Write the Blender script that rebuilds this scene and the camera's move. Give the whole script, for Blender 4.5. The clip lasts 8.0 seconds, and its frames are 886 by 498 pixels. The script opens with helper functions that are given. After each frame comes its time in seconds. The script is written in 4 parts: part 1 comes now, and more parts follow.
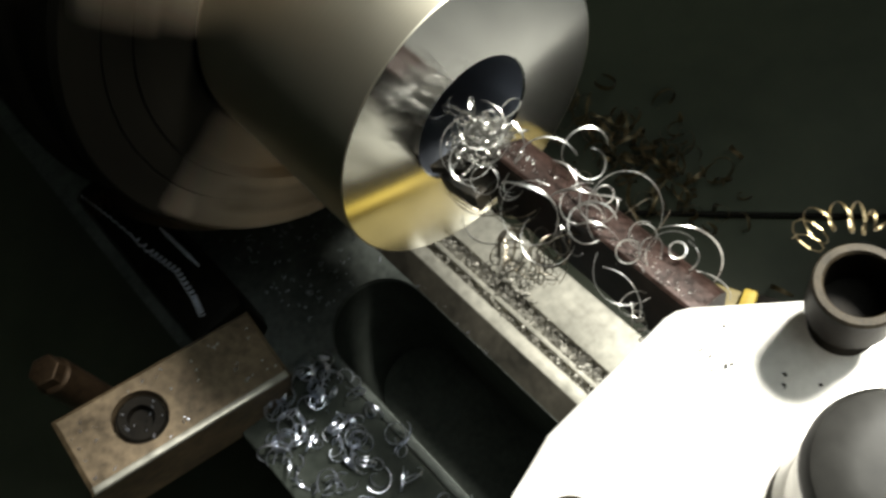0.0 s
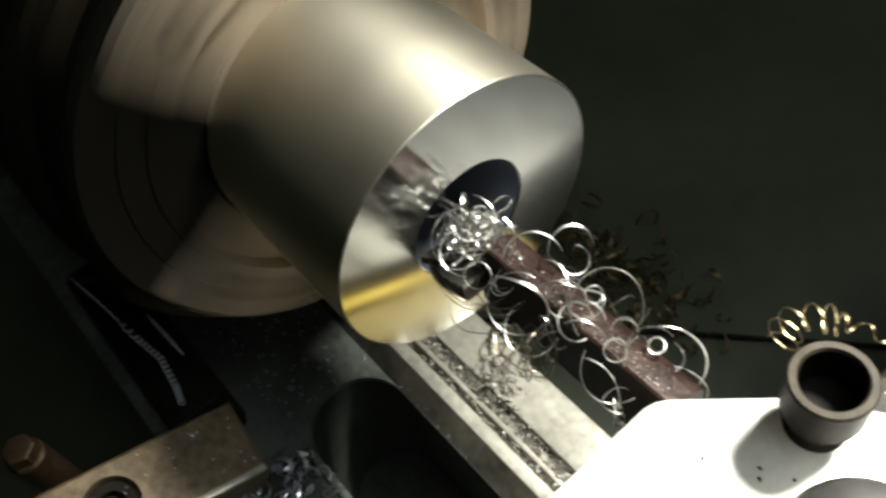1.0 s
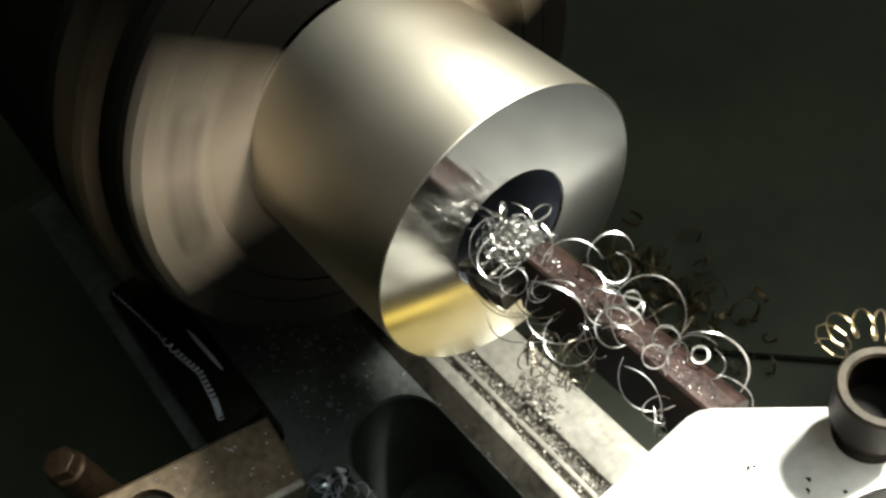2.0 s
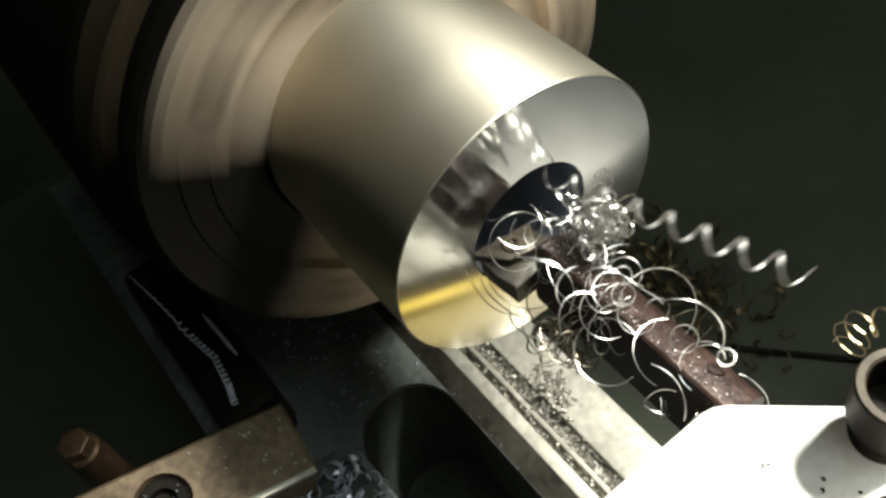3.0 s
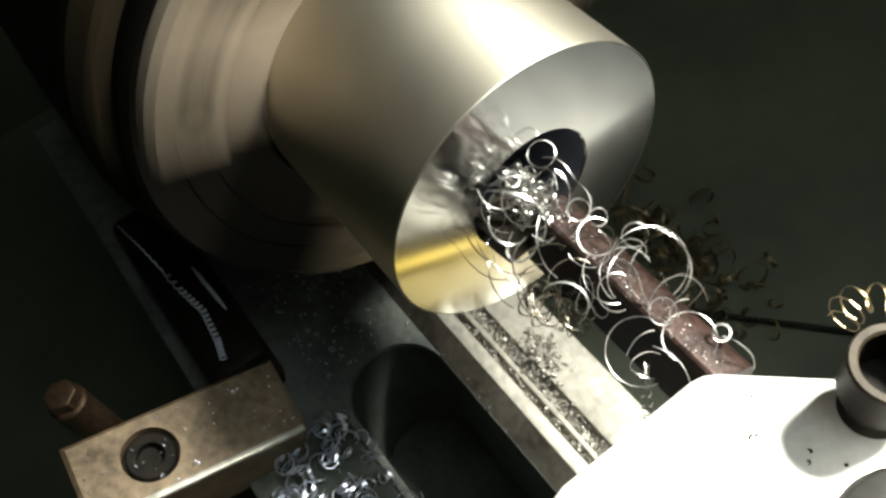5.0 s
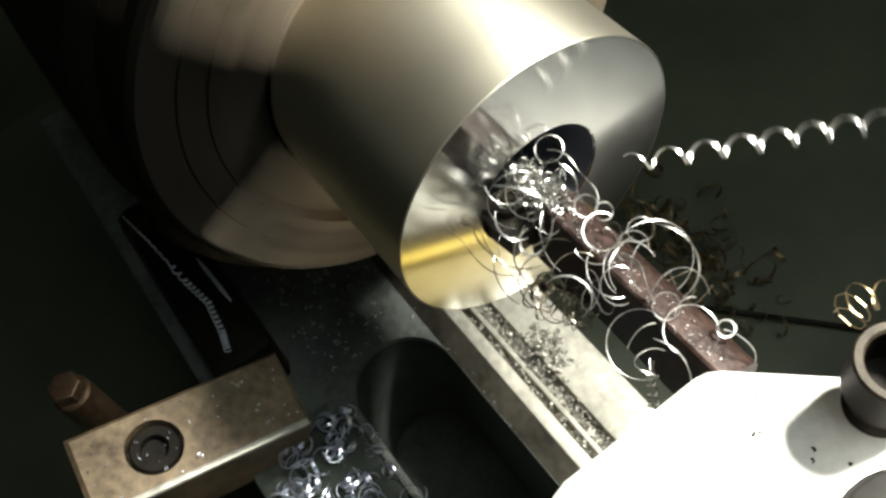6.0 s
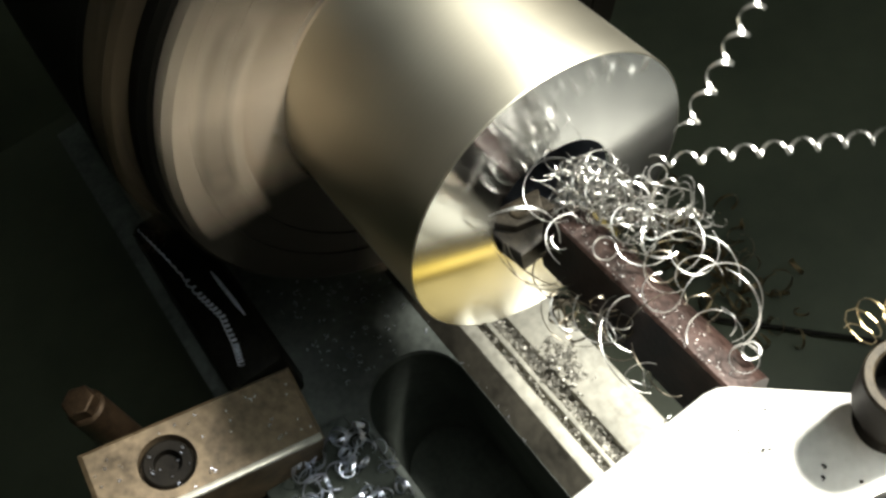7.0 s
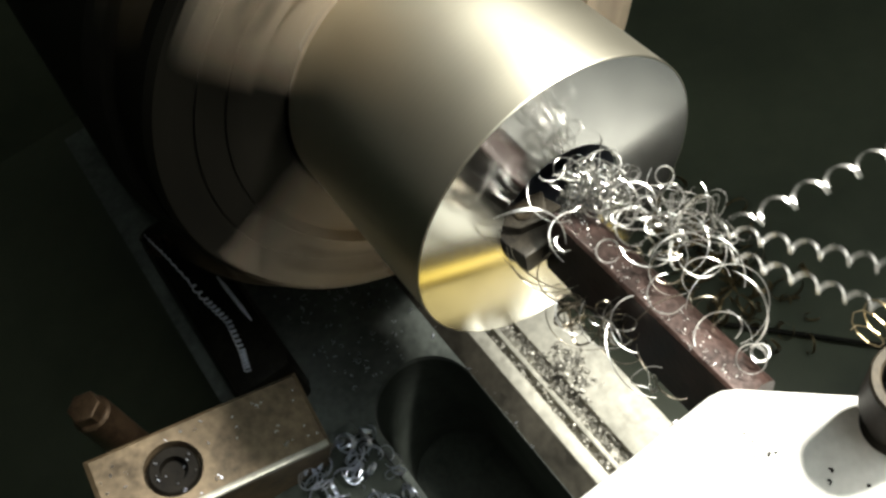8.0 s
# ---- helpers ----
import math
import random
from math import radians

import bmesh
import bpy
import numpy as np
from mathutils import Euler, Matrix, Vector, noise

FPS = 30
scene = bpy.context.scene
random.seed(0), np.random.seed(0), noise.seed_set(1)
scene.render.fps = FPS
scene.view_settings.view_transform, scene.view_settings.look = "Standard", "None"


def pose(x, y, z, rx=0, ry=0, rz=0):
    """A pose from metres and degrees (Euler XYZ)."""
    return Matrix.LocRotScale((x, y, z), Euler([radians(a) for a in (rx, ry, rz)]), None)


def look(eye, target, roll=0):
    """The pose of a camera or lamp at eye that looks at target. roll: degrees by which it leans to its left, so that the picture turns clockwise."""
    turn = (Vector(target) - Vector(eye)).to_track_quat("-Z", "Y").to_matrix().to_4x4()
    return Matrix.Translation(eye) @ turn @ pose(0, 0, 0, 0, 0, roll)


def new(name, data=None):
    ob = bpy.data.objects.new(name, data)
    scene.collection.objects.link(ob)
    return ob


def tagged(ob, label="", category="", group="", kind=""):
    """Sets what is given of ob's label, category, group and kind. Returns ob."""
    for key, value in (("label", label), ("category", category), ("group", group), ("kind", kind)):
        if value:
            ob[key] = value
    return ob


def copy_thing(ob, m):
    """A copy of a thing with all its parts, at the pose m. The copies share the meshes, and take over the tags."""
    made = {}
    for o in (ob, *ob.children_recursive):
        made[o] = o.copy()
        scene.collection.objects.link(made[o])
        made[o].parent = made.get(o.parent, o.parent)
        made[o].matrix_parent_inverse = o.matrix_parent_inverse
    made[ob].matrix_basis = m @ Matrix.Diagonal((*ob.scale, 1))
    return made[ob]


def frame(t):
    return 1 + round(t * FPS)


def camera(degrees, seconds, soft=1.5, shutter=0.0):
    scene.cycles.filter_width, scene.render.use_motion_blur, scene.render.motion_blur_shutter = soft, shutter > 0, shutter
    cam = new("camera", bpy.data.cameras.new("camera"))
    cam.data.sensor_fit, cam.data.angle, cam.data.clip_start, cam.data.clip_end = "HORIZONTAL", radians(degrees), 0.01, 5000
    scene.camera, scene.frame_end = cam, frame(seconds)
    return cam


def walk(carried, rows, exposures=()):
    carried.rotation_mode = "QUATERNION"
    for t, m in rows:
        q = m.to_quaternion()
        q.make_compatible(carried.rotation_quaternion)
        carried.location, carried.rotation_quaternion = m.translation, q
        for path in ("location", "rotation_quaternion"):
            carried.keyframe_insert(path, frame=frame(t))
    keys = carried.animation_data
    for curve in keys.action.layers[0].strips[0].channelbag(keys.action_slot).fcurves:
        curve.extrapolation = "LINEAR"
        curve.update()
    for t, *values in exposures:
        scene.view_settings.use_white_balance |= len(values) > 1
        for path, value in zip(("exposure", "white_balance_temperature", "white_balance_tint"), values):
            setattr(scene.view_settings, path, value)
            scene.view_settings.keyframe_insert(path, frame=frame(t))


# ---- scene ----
# Millimetres in the builders are scaled by MM. The spindle's axis is the world's x axis, the turned face lies at x = 0.
MM = 0.001

cam = camera(52.19, 8.0, soft=2.8, shutter=0.5)
CAMERA_ROWS = [
    (0.0, pose(0.1157, -0.0634, 0.1780, 27.23, 12.19, 47.77)),
    (0.1, pose(0.1162, -0.0638, 0.1783, 27.72, 11.98, 47.05)),
    (0.2, pose(0.1167, -0.0642, 0.1787, 28.65, 11.85, 46.37)),
    (0.3, pose(0.1172, -0.0646, 0.1790, 29.29, 11.72, 45.69)),
    (0.4, pose(0.1177, -0.0650, 0.1794, 29.92, 11.57, 45.00)),
    (0.5, pose(0.1182, -0.0654, 0.1797, 30.57, 11.44, 44.32)),
    (0.6, pose(0.1183, -0.0665, 0.1798, 31.55, 10.09, 44.84)),
    (0.7, pose(0.1184, -0.0675, 0.1799, 32.74, 9.36, 45.72)),
    (0.8, pose(0.1186, -0.0686, 0.1799, 33.59, 8.93, 46.78)),
    (0.9, pose(0.1187, -0.0696, 0.1800, 34.09, 9.01, 48.18)),
    (1.0, pose(0.1188, -0.0707, 0.1801, 35.01, 9.33, 49.79)),
    (1.1, pose(0.1187, -0.0714, 0.1794, 35.23, 9.82, 50.02)),
    (1.2, pose(0.1186, -0.0720, 0.1787, 35.54, 9.76, 49.86)),
    (1.3, pose(0.1186, -0.0727, 0.1779, 35.72, 9.75, 49.74)),
    (1.4, pose(0.1185, -0.0733, 0.1772, 36.04, 9.95, 49.77)),
    (1.5, pose(0.1184, -0.0740, 0.1765, 36.54, 9.87, 49.59)),
    (1.6, pose(0.1184, -0.0737, 0.1765, 36.31, 9.96, 49.81)),
    (1.7, pose(0.1184, -0.0734, 0.1765, 36.51, 10.23, 50.18)),
    (1.8, pose(0.1183, -0.0730, 0.1764, 36.59, 10.67, 50.67)),
    (1.9, pose(0.1183, -0.0727, 0.1764, 36.61, 10.95, 51.03)),
    (2.0, pose(0.1183, -0.0724, 0.1764, 36.76, 11.14, 51.33)),
    (2.1, pose(0.1181, -0.0724, 0.1764, 36.64, 11.28, 51.58)),
    (2.2, pose(0.1178, -0.0723, 0.1763, 36.64, 11.31, 51.74)),
    (3.3, pose(0.1154, -0.0720, 0.1758, 36.11, 11.09, 53.13)),
    (3.4, pose(0.1151, -0.0719, 0.1757, 36.23, 11.01, 53.21)),
    (3.5, pose(0.1149, -0.0719, 0.1757, 36.31, 10.99, 53.34)),
    (3.6, pose(0.1146, -0.0719, 0.1757, 36.23, 11.30, 53.67)),
    (3.7, pose(0.1143, -0.0719, 0.1757, 36.17, 12.06, 54.32)),
    (3.8, pose(0.1140, -0.0720, 0.1758, 35.97, 11.88, 54.29)),
    (3.9, pose(0.1137, -0.0720, 0.1758, 35.69, 11.89, 54.39)),
    (4.0, pose(0.1134, -0.0720, 0.1758, 35.48, 11.55, 54.24)),
    (4.2, pose(0.1126, -0.0722, 0.1757, 35.01, 10.73, 53.97)),
    (4.4, pose(0.1118, -0.0725, 0.1756, 34.02, 9.83, 53.65)),
    (4.5, pose(0.1114, -0.0726, 0.1756, 33.81, 9.68, 53.70)),
    (4.6, pose(0.1112, -0.0725, 0.1755, 33.64, 9.39, 53.57)),
    (4.7, pose(0.1111, -0.0724, 0.1755, 33.62, 9.37, 53.61)),
    (5.8, pose(0.1092, -0.0713, 0.1746, 32.47, 9.32, 54.24)),
    (6.0, pose(0.1089, -0.0711, 0.1745, 32.84, 9.41, 54.41)),
    (6.2, pose(0.1091, -0.0717, 0.1741, 33.00, 9.38, 54.19)),
    (6.4, pose(0.1094, -0.0724, 0.1737, 33.14, 10.63, 54.80)),
    (6.5, pose(0.1095, -0.0727, 0.1735, 33.24, 10.68, 54.73)),
    (6.6, pose(0.1091, -0.0720, 0.1737, 33.33, 10.74, 54.86)),
    (6.7, pose(0.1087, -0.0712, 0.1740, 33.11, 10.42, 54.74)),
    (6.8, pose(0.1084, -0.0705, 0.1742, 33.03, 10.40, 54.82)),
    (6.9, pose(0.1080, -0.0697, 0.1745, 33.33, 10.21, 54.78)),
    (7.0, pose(0.1076, -0.0690, 0.1747, 33.41, 10.29, 54.93)),
    (7.2, pose(0.1070, -0.0688, 0.1747, 33.25, 10.23, 55.00)),
    (7.4, pose(0.1064, -0.0685, 0.1746, 33.28, 10.25, 55.11)),
    (7.5, pose(0.1061, -0.0684, 0.1746, 33.39, 10.40, 55.27)),
    (7.6, pose(0.1062, -0.0684, 0.1744, 33.40, 10.39, 55.19)),
    (7.8, pose(0.1063, -0.0683, 0.1739, 33.54, 10.51, 55.14)),
    (8.0, pose(0.1065, -0.0682, 0.1734, 33.69, 10.74, 55.16)),
]
walk(cam, CAMERA_ROWS, exposures=[(0.0, -0.42), (0.5, -0.4), (1.0, -0.2), (1.5, 0.0), (2.0, 0.05), (3.5, 0.15), (8.0, 0.28)])

# ---- light ----
world = bpy.data.worlds.new("workshop")
scene.world = world
world.use_nodes = True
world.node_tree.nodes["Background"].inputs["Color"].default_value = (0.84, 0.93, 0.90, 1)
world.node_tree.nodes["Background"].inputs["Strength"].default_value = 4.1

lamp_data = bpy.data.lights.new("machine_lamp", "SPOT")
lamp_data.energy = 52.0
lamp_data.color = (0.99, 0.975, 0.885)
lamp_data.spot_size = radians(38)
lamp_data.spot_blend = 1.0
lamp_data.shadow_soft_size = 0.05
machine_lamp = new("machine_lamp", lamp_data)
machine_lamp.matrix_world = look((0.112, 0.23, 0.335), (0.066, 0.0, -0.01))


# ---- materials ----
def nodes_of(name):
    mat = bpy.data.materials.new(name)
    mat.use_nodes = True
    tree = mat.node_tree
    return mat, tree, tree.nodes["Principled BSDF"]


def metal(name, dark, light, metallic, rough_low, rough_high, scale, bump=0.2, fine=6.0, shine=0.5):
    """A worn metal or paint: two colours mixed by coarse and fine noise, uneven gloss, slight relief."""
    mat, tree, bsdf = nodes_of(name)
    link, add = tree.links.new, tree.nodes.new
    co = add("ShaderNodeTexCoord")
    coarse, grain = add("ShaderNodeTexNoise"), add("ShaderNodeTexNoise")
    coarse.inputs["Scale"].default_value, coarse.inputs["Detail"].default_value = scale, 6
    grain.inputs["Scale"].default_value, grain.inputs["Detail"].default_value = scale * fine, 4
    both = add("ShaderNodeMath")
    both.operation = "MULTIPLY_ADD"
    both.inputs[1].default_value = 0.45
    half = add("ShaderNodeMath")
    half.operation = "MULTIPLY"
    half.inputs[1].default_value = 0.55
    ramp = add("ShaderNodeMapRange")
    ramp.inputs["From Min"].default_value, ramp.inputs["From Max"].default_value = 0.36, 0.64
    mix = add("ShaderNodeMix")
    mix.data_type = "RGBA"
    mix.inputs["A"].default_value, mix.inputs["B"].default_value = (*dark, 1), (*light, 1)
    gloss = add("ShaderNodeMapRange")
    gloss.inputs["To Min"].default_value, gloss.inputs["To Max"].default_value = rough_low, rough_high
    relief = add("ShaderNodeBump")
    relief.inputs["Strength"].default_value, relief.inputs["Distance"].default_value = bump, 0.0004
    for tex in (coarse, grain):
        link(co.outputs["Object"], tex.inputs["Vector"])
    link(coarse.outputs["Fac"], half.inputs[0])
    link(grain.outputs["Fac"], both.inputs[0])
    link(half.outputs[0], both.inputs[2])
    link(both.outputs[0], ramp.inputs["Value"])
    link(ramp.outputs[0], mix.inputs["Factor"])
    link(mix.outputs["Result"], bsdf.inputs["Base Color"])
    link(grain.outputs["Fac"], gloss.inputs["Value"])
    link(gloss.outputs[0], bsdf.inputs["Roughness"])
    link(both.outputs[0], relief.inputs["Height"])
    link(relief.outputs["Normal"], bsdf.inputs["Normal"])
    bsdf.inputs["Metallic"].default_value = metallic
    bsdf.inputs["Specular IOR Level"].default_value = shine
    return mat


def turned(name, colour, rough, aniso, radial, ridge, strength):
    """Lathe-turned steel: fine concentric tool marks and a sheen that runs round the axis."""
    mat, tree, bsdf = nodes_of(name)
    link, add = tree.links.new, tree.nodes.new
    co = add("ShaderNodeTexCoord")
    split = add("ShaderNodeSeparateXYZ")
    link(co.outputs["Object"], split.inputs[0])
    if radial:
        flat = add("ShaderNodeCombineXYZ")
        link(split.outputs["Y"], flat.inputs["X"])
        link(split.outputs["Z"], flat.inputs["Y"])
        length = add("ShaderNodeVectorMath")
        length.operation = "LENGTH"
        link(flat.outputs[0], length.inputs[0])
        along = length.outputs["Value"]
    else:
        along = split.outputs["X"]
    line = add("ShaderNodeCombineXYZ")
    link(along, line.inputs["X"])
    marks = add("ShaderNodeTexNoise")
    marks.inputs["Scale"].default_value, marks.inputs["Detail"].default_value = ridge, 5
    link(line.outputs[0], marks.inputs["Vector"])
    stain = add("ShaderNodeTexNoise")
    stain.inputs["Scale"].default_value, stain.inputs["Detail"].default_value = 45, 5
    link(co.outputs["Object"], stain.inputs["Vector"])
    gloss = add("ShaderNodeMapRange")
    gloss.inputs["From Min"].default_value, gloss.inputs["From Max"].default_value = 0.3, 0.7
    gloss.inputs["To Min"].default_value, gloss.inputs["To Max"].default_value = rough * 0.94, rough * 1.1
    link(stain.outputs["Fac"], gloss.inputs["Value"])
    link(gloss.outputs[0], bsdf.inputs["Roughness"])
    tint = add("ShaderNodeMix")
    tint.data_type = "RGBA"
    tint.inputs["A"].default_value = (colour[0] * 0.86, colour[1] * 0.86, colour[2] * 0.86, 1)
    tint.inputs["B"].default_value = (*colour, 1)
    link(marks.outputs["Fac"], tint.inputs["Factor"])
    link(tint.outputs["Result"], bsdf.inputs["Base Color"])
    relief = add("ShaderNodeBump")
    relief.inputs["Strength"].default_value, relief.inputs["Distance"].default_value = strength, 0.00002
    link(marks.outputs["Fac"], relief.inputs["Height"])
    link(relief.outputs["Normal"], bsdf.inputs["Normal"])
    tangent = add("ShaderNodeTangent")
    tangent.direction_type, tangent.axis = "RADIAL", "X"
    link(tangent.outputs[0], bsdf.inputs["Tangent"])
    bsdf.inputs["Anisotropic"].default_value = aniso
    bsdf.inputs["Anisotropic Rotation"].default_value = 0.25
    bsdf.inputs["Metallic"].default_value = 1.0
    return mat


TURNED_SIDE = turned("turned_steel_side", (0.79, 0.74, 0.605), 0.42, 0.55, False, 2600, 0.25)
TURNED_FACE = turned("mirror_turned_face", (0.74, 0.74, 0.72), 0.12, 0.88, True, 1500, 0.15)
# Darker blue-grey than side and face: the hole's shade is in the colour.
BORE_STEEL = turned("shaded_bore_steel", (0.30, 0.32, 0.36), 0.40, 0.4, False, 1200, 0.5)
# Near black: the shade round the chuck is put into this colour.
CHUCK_STEEL = metal("shaded_chuck_steel", (0.004, 0.0037, 0.003), (0.014, 0.0125, 0.0095), 0.1, 0.45, 0.6, 60, shine=0.08)
JAW_STEEL = metal("ground_jaw_steel", (0.52, 0.40, 0.29), (0.72, 0.59, 0.45), 0.12, 0.36, 0.52, 80)
BAR_STEEL = metal("purple_brown_bar_steel", (0.010, 0.0058, 0.0045), (0.042, 0.024, 0.0195), 0.45, 0.24, 0.45, 140, 0.35)
INSERT_CARBIDE = metal("gold_dark_carbide", (0.010, 0.009, 0.008), (0.055, 0.046, 0.033), 0.5, 0.28, 0.5, 300)
HOLDER_STEEL = metal("pale_ground_holder_steel", (0.62, 0.60, 0.56), (0.82, 0.80, 0.76), 0.35, 0.34, 0.52, 70, 0.12)
BLACK_OXIDE = metal("black_oxide_steel", (0.004, 0.0034, 0.0028), (0.012, 0.010, 0.0075), 0.0, 0.45, 0.65, 200, shine=0.07)
WORN_RIM = metal("worn_bright_rim", (0.014, 0.011, 0.007), (0.040, 0.032, 0.021), 0.0, 0.4, 0.6, 300, shine=0.1)
RAIL_STEEL = metal("ground_rail_steel", (0.30, 0.29, 0.25), (0.52, 0.50, 0.43), 0.55, 0.28, 0.48, 50, 0.12)
WORN_RAIL = metal("oil_stained_saddle_iron", (0.13, 0.127, 0.118), (0.30, 0.292, 0.268), 0.35, 0.36, 0.55, 50, 0.2)
CAST_IRON = metal("oily_cast_iron", (0.060, 0.068, 0.062), (0.135, 0.149, 0.137), 0.15, 0.36, 0.65, 60, 0.5, shine=0.35)
BLOCK_STEEL = metal("rust_tinted_block_steel", (0.050, 0.034, 0.017), (0.190, 0.138, 0.082), 0.25, 0.4, 0.62, 55, 0.4)
BRASS_RUST = metal("rusty_bolt_steel", (0.022, 0.0135, 0.007), (0.075, 0.047, 0.026), 0.7, 0.35, 0.6, 150, 0.4)
GREEN_PAINT = metal("dark_green_machine_paint", (0.025, 0.030, 0.0165), (0.045, 0.052, 0.030), 0.0, 0.42, 0.65, 12, 0.2)
YELLOW_PAINT = metal("yellow_wiper_paint", (0.30, 0.21, 0.025), (0.48, 0.35, 0.06), 0.0, 0.4, 0.6, 60)
CHIP_STEEL = metal("bright_chip_steel", (0.52, 0.51, 0.48), (0.82, 0.81, 0.78), 0.95, 0.2, 0.40, 400, 0.2)
CHIP_BLUE = metal("blue_grey_chip_steel", (0.44, 0.47, 0.55), (0.74, 0.78, 0.88), 0.93, 0.24, 0.42, 400, 0.2)
NUT_GREY = metal("satin_grey_nut", (0.016, 0.0155, 0.014), (0.034, 0.033, 0.030), 0.1, 0.4, 0.55, 40, shine=0.25)
POCKET = metal("dull_dark_casting", (0.026, 0.031, 0.026), (0.050, 0.056, 0.049), 0.0, 0.6, 0.85, 60, shine=0.1)
FLANK_IRON = metal("light_band_iron", (0.016, 0.0145, 0.011), (0.048, 0.043, 0.033), 0.1, 0.4, 0.6, 60, 0.4)
CHIP_NEST = metal("matted_chip_steel", (0.27, 0.265, 0.245), (0.58, 0.57, 0.54), 0.95, 0.18, 0.38, 400, 0.2)
CHIP_GREY = metal("dull_grey_chip", (0.11, 0.105, 0.09), (0.30, 0.285, 0.25), 0.5, 0.35, 0.55, 300, 0.2)
OLIVE_RUBBER = metal("olive_oily_rubber", (0.10, 0.078, 0.024), (0.21, 0.165, 0.06), 0.0, 0.35, 0.6, 90, 0.3)
TRAY_CHIP = metal("dull_golden_tray_chip", (0.05, 0.036, 0.016), (0.17, 0.125, 0.06), 0.6, 0.35, 0.55, 300)
CHIP_GOLD = metal("golden_tinted_chip", (0.12, 0.092, 0.045), (0.27, 0.22, 0.135), 0.95, 0.26, 0.45, 400, 0.2)
CHIP_WET = metal("wet_violet_grey_chip_steel", (0.60, 0.62, 0.76), (0.86, 0.88, 0.98), 0.3, 0.2, 0.38, 400, 0.2)
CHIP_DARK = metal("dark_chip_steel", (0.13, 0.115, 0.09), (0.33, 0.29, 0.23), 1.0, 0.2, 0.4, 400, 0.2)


# ---- builders (millimetres in, metres out) ----
def part(name, bm, mat, parent=None, label="", smooth=True):
    mesh = bpy.data.meshes.new(name)
    for v in bm.verts:
        v.co *= MM
    bmesh.ops.recalc_face_normals(bm, faces=bm.faces)
    for f in bm.faces:
        f.smooth = smooth
    bm.to_mesh(mesh)
    bm.free()
    if smooth:
        mesh.set_sharp_from_angle(angle=radians(32))
    mesh.materials.append(mat)
    ob = new(name, mesh)
    ob.parent = parent
    if label:
        tagged(ob, label)
    return ob


def empty(name, label, category, group="", kind=""):
    return tagged(new(name), label, category, group, kind)


def box_bm(x0, x1, y0, y1, z0, z1, bevel=0.6, segments=2):
    bm = bmesh.new()
    bmesh.ops.create_cube(bm, size=1)
    for v in bm.verts:
        v.co = ((x0 + x1) / 2 + v.co.x * (x1 - x0), (y0 + y1) / 2 + v.co.y * (y1 - y0), (z0 + z1) / 2 + v.co.z * (z1 - z0))
    if bevel:
        bmesh.ops.bevel(bm, geom=bm.edges[:], offset=bevel, segments=segments, affect="EDGES", profile=0.5)
    return bm


def lathe_bm(profile, steps=96, axis="x", centre=(0, 0, 0)):
    """Turns a closed profile of (along, radius) round an axis."""
    bm = bmesh.new()
    rings = []
    for k in range(steps):
        a = 2 * math.pi * k / steps
        ring = []
        for along, r in profile:
            c, s = r * math.cos(a), r * math.sin(a)
            p = (along, c, s) if axis == "x" else (c, s, along)
            ring.append(bm.verts.new(Vector(p) + Vector(centre)))
        rings.append(ring)
    n = len(profile)
    for k in range(steps):
        r0, r1 = rings[k], rings[(k + 1) % steps]
        for i in range(n):
            j = (i + 1) % n
            if profile[i][1] < 1e-6 and profile[j][1] < 1e-6:
                continue
            bm.faces.new((r0[i], r0[j], r1[j], r1[i]))
    bmesh.ops.remove_doubles(bm, verts=bm.verts, dist=1e-5)
    return bm


def prism_bm(outline, z0, z1, bevel=0.6, holes=()):
    """Raises an outline in x, y from z0 to z1."""
    bm = bmesh.new()
    low = [bm.verts.new((x, y, z0)) for x, y in outline]
    high = [bm.verts.new((x, y, z1)) for x, y in outline]
    n = len(outline)
    bm.faces.new(low[::-1])
    top = bm.faces.new(high)
    for i in range(n):
        bm.faces.new((low[i], low[(i + 1) % n], high[(i + 1) % n], high[i]))
    if bevel:
        bmesh.ops.bevel(bm, geom=list(top.edges), offset=bevel, segments=3, affect="EDGES", profile=0.5)
    return bm


def ribbon_bm(bm, points, width, thick, ups=None):
    """Sweeps a flat strip along points."""
    rings = []
    n = len(points)
    pts = [Vector(p) for p in points]
    for i in range(n):
        t = (pts[min(i + 1, n - 1)] - pts[max(i - 1, 0)]).normalized()
        up = Vector(ups[i]) if ups else Vector((0, 0, 1))
        side = t.cross(up)
        if side.length < 1e-4:
            side = t.cross(Vector((0.3, 1, 0.2)))
        side.normalize()
        nor = side.cross(t).normalized()
        taper = min(1, 0.35 + 3.0 * min(i, n - 1 - i) / n)
        w, h = width * taper / 2, thick / 2
        rings.append([bm.verts.new(pts[i] + side * a * w + nor * b * h) for a, b in ((-1, -1), (1, -1), (1, 1), (-1, 1))])
    for r0, r1 in zip(rings, rings[1:]):
        for i in range(4):
            j = (i + 1) % 4
            bm.faces.new((r0[i], r0[j], r1[j], r1[i]))
    bm.faces.new(rings[0][::-1])
    bm.faces.new(rings[-1])


def helix_points(radius, pitch, turns, per_turn=16, drift=0.0, rng=None, sag=0.0):
    """A coil along x from the origin, outward ups for a ribbon that lies on the coil."""
    pts, ups = [], []
    n = int(turns * per_turn)
    for i in range(n + 1):
        a = 2 * math.pi * i / per_turn
        r = radius * (1 + drift * i / n)
        x = pitch * i / per_turn
        pts.append((x, r * math.cos(a), r * math.sin(a) - sag * x * x))
        ups.append((0, math.cos(a), math.sin(a)))
    return pts, ups


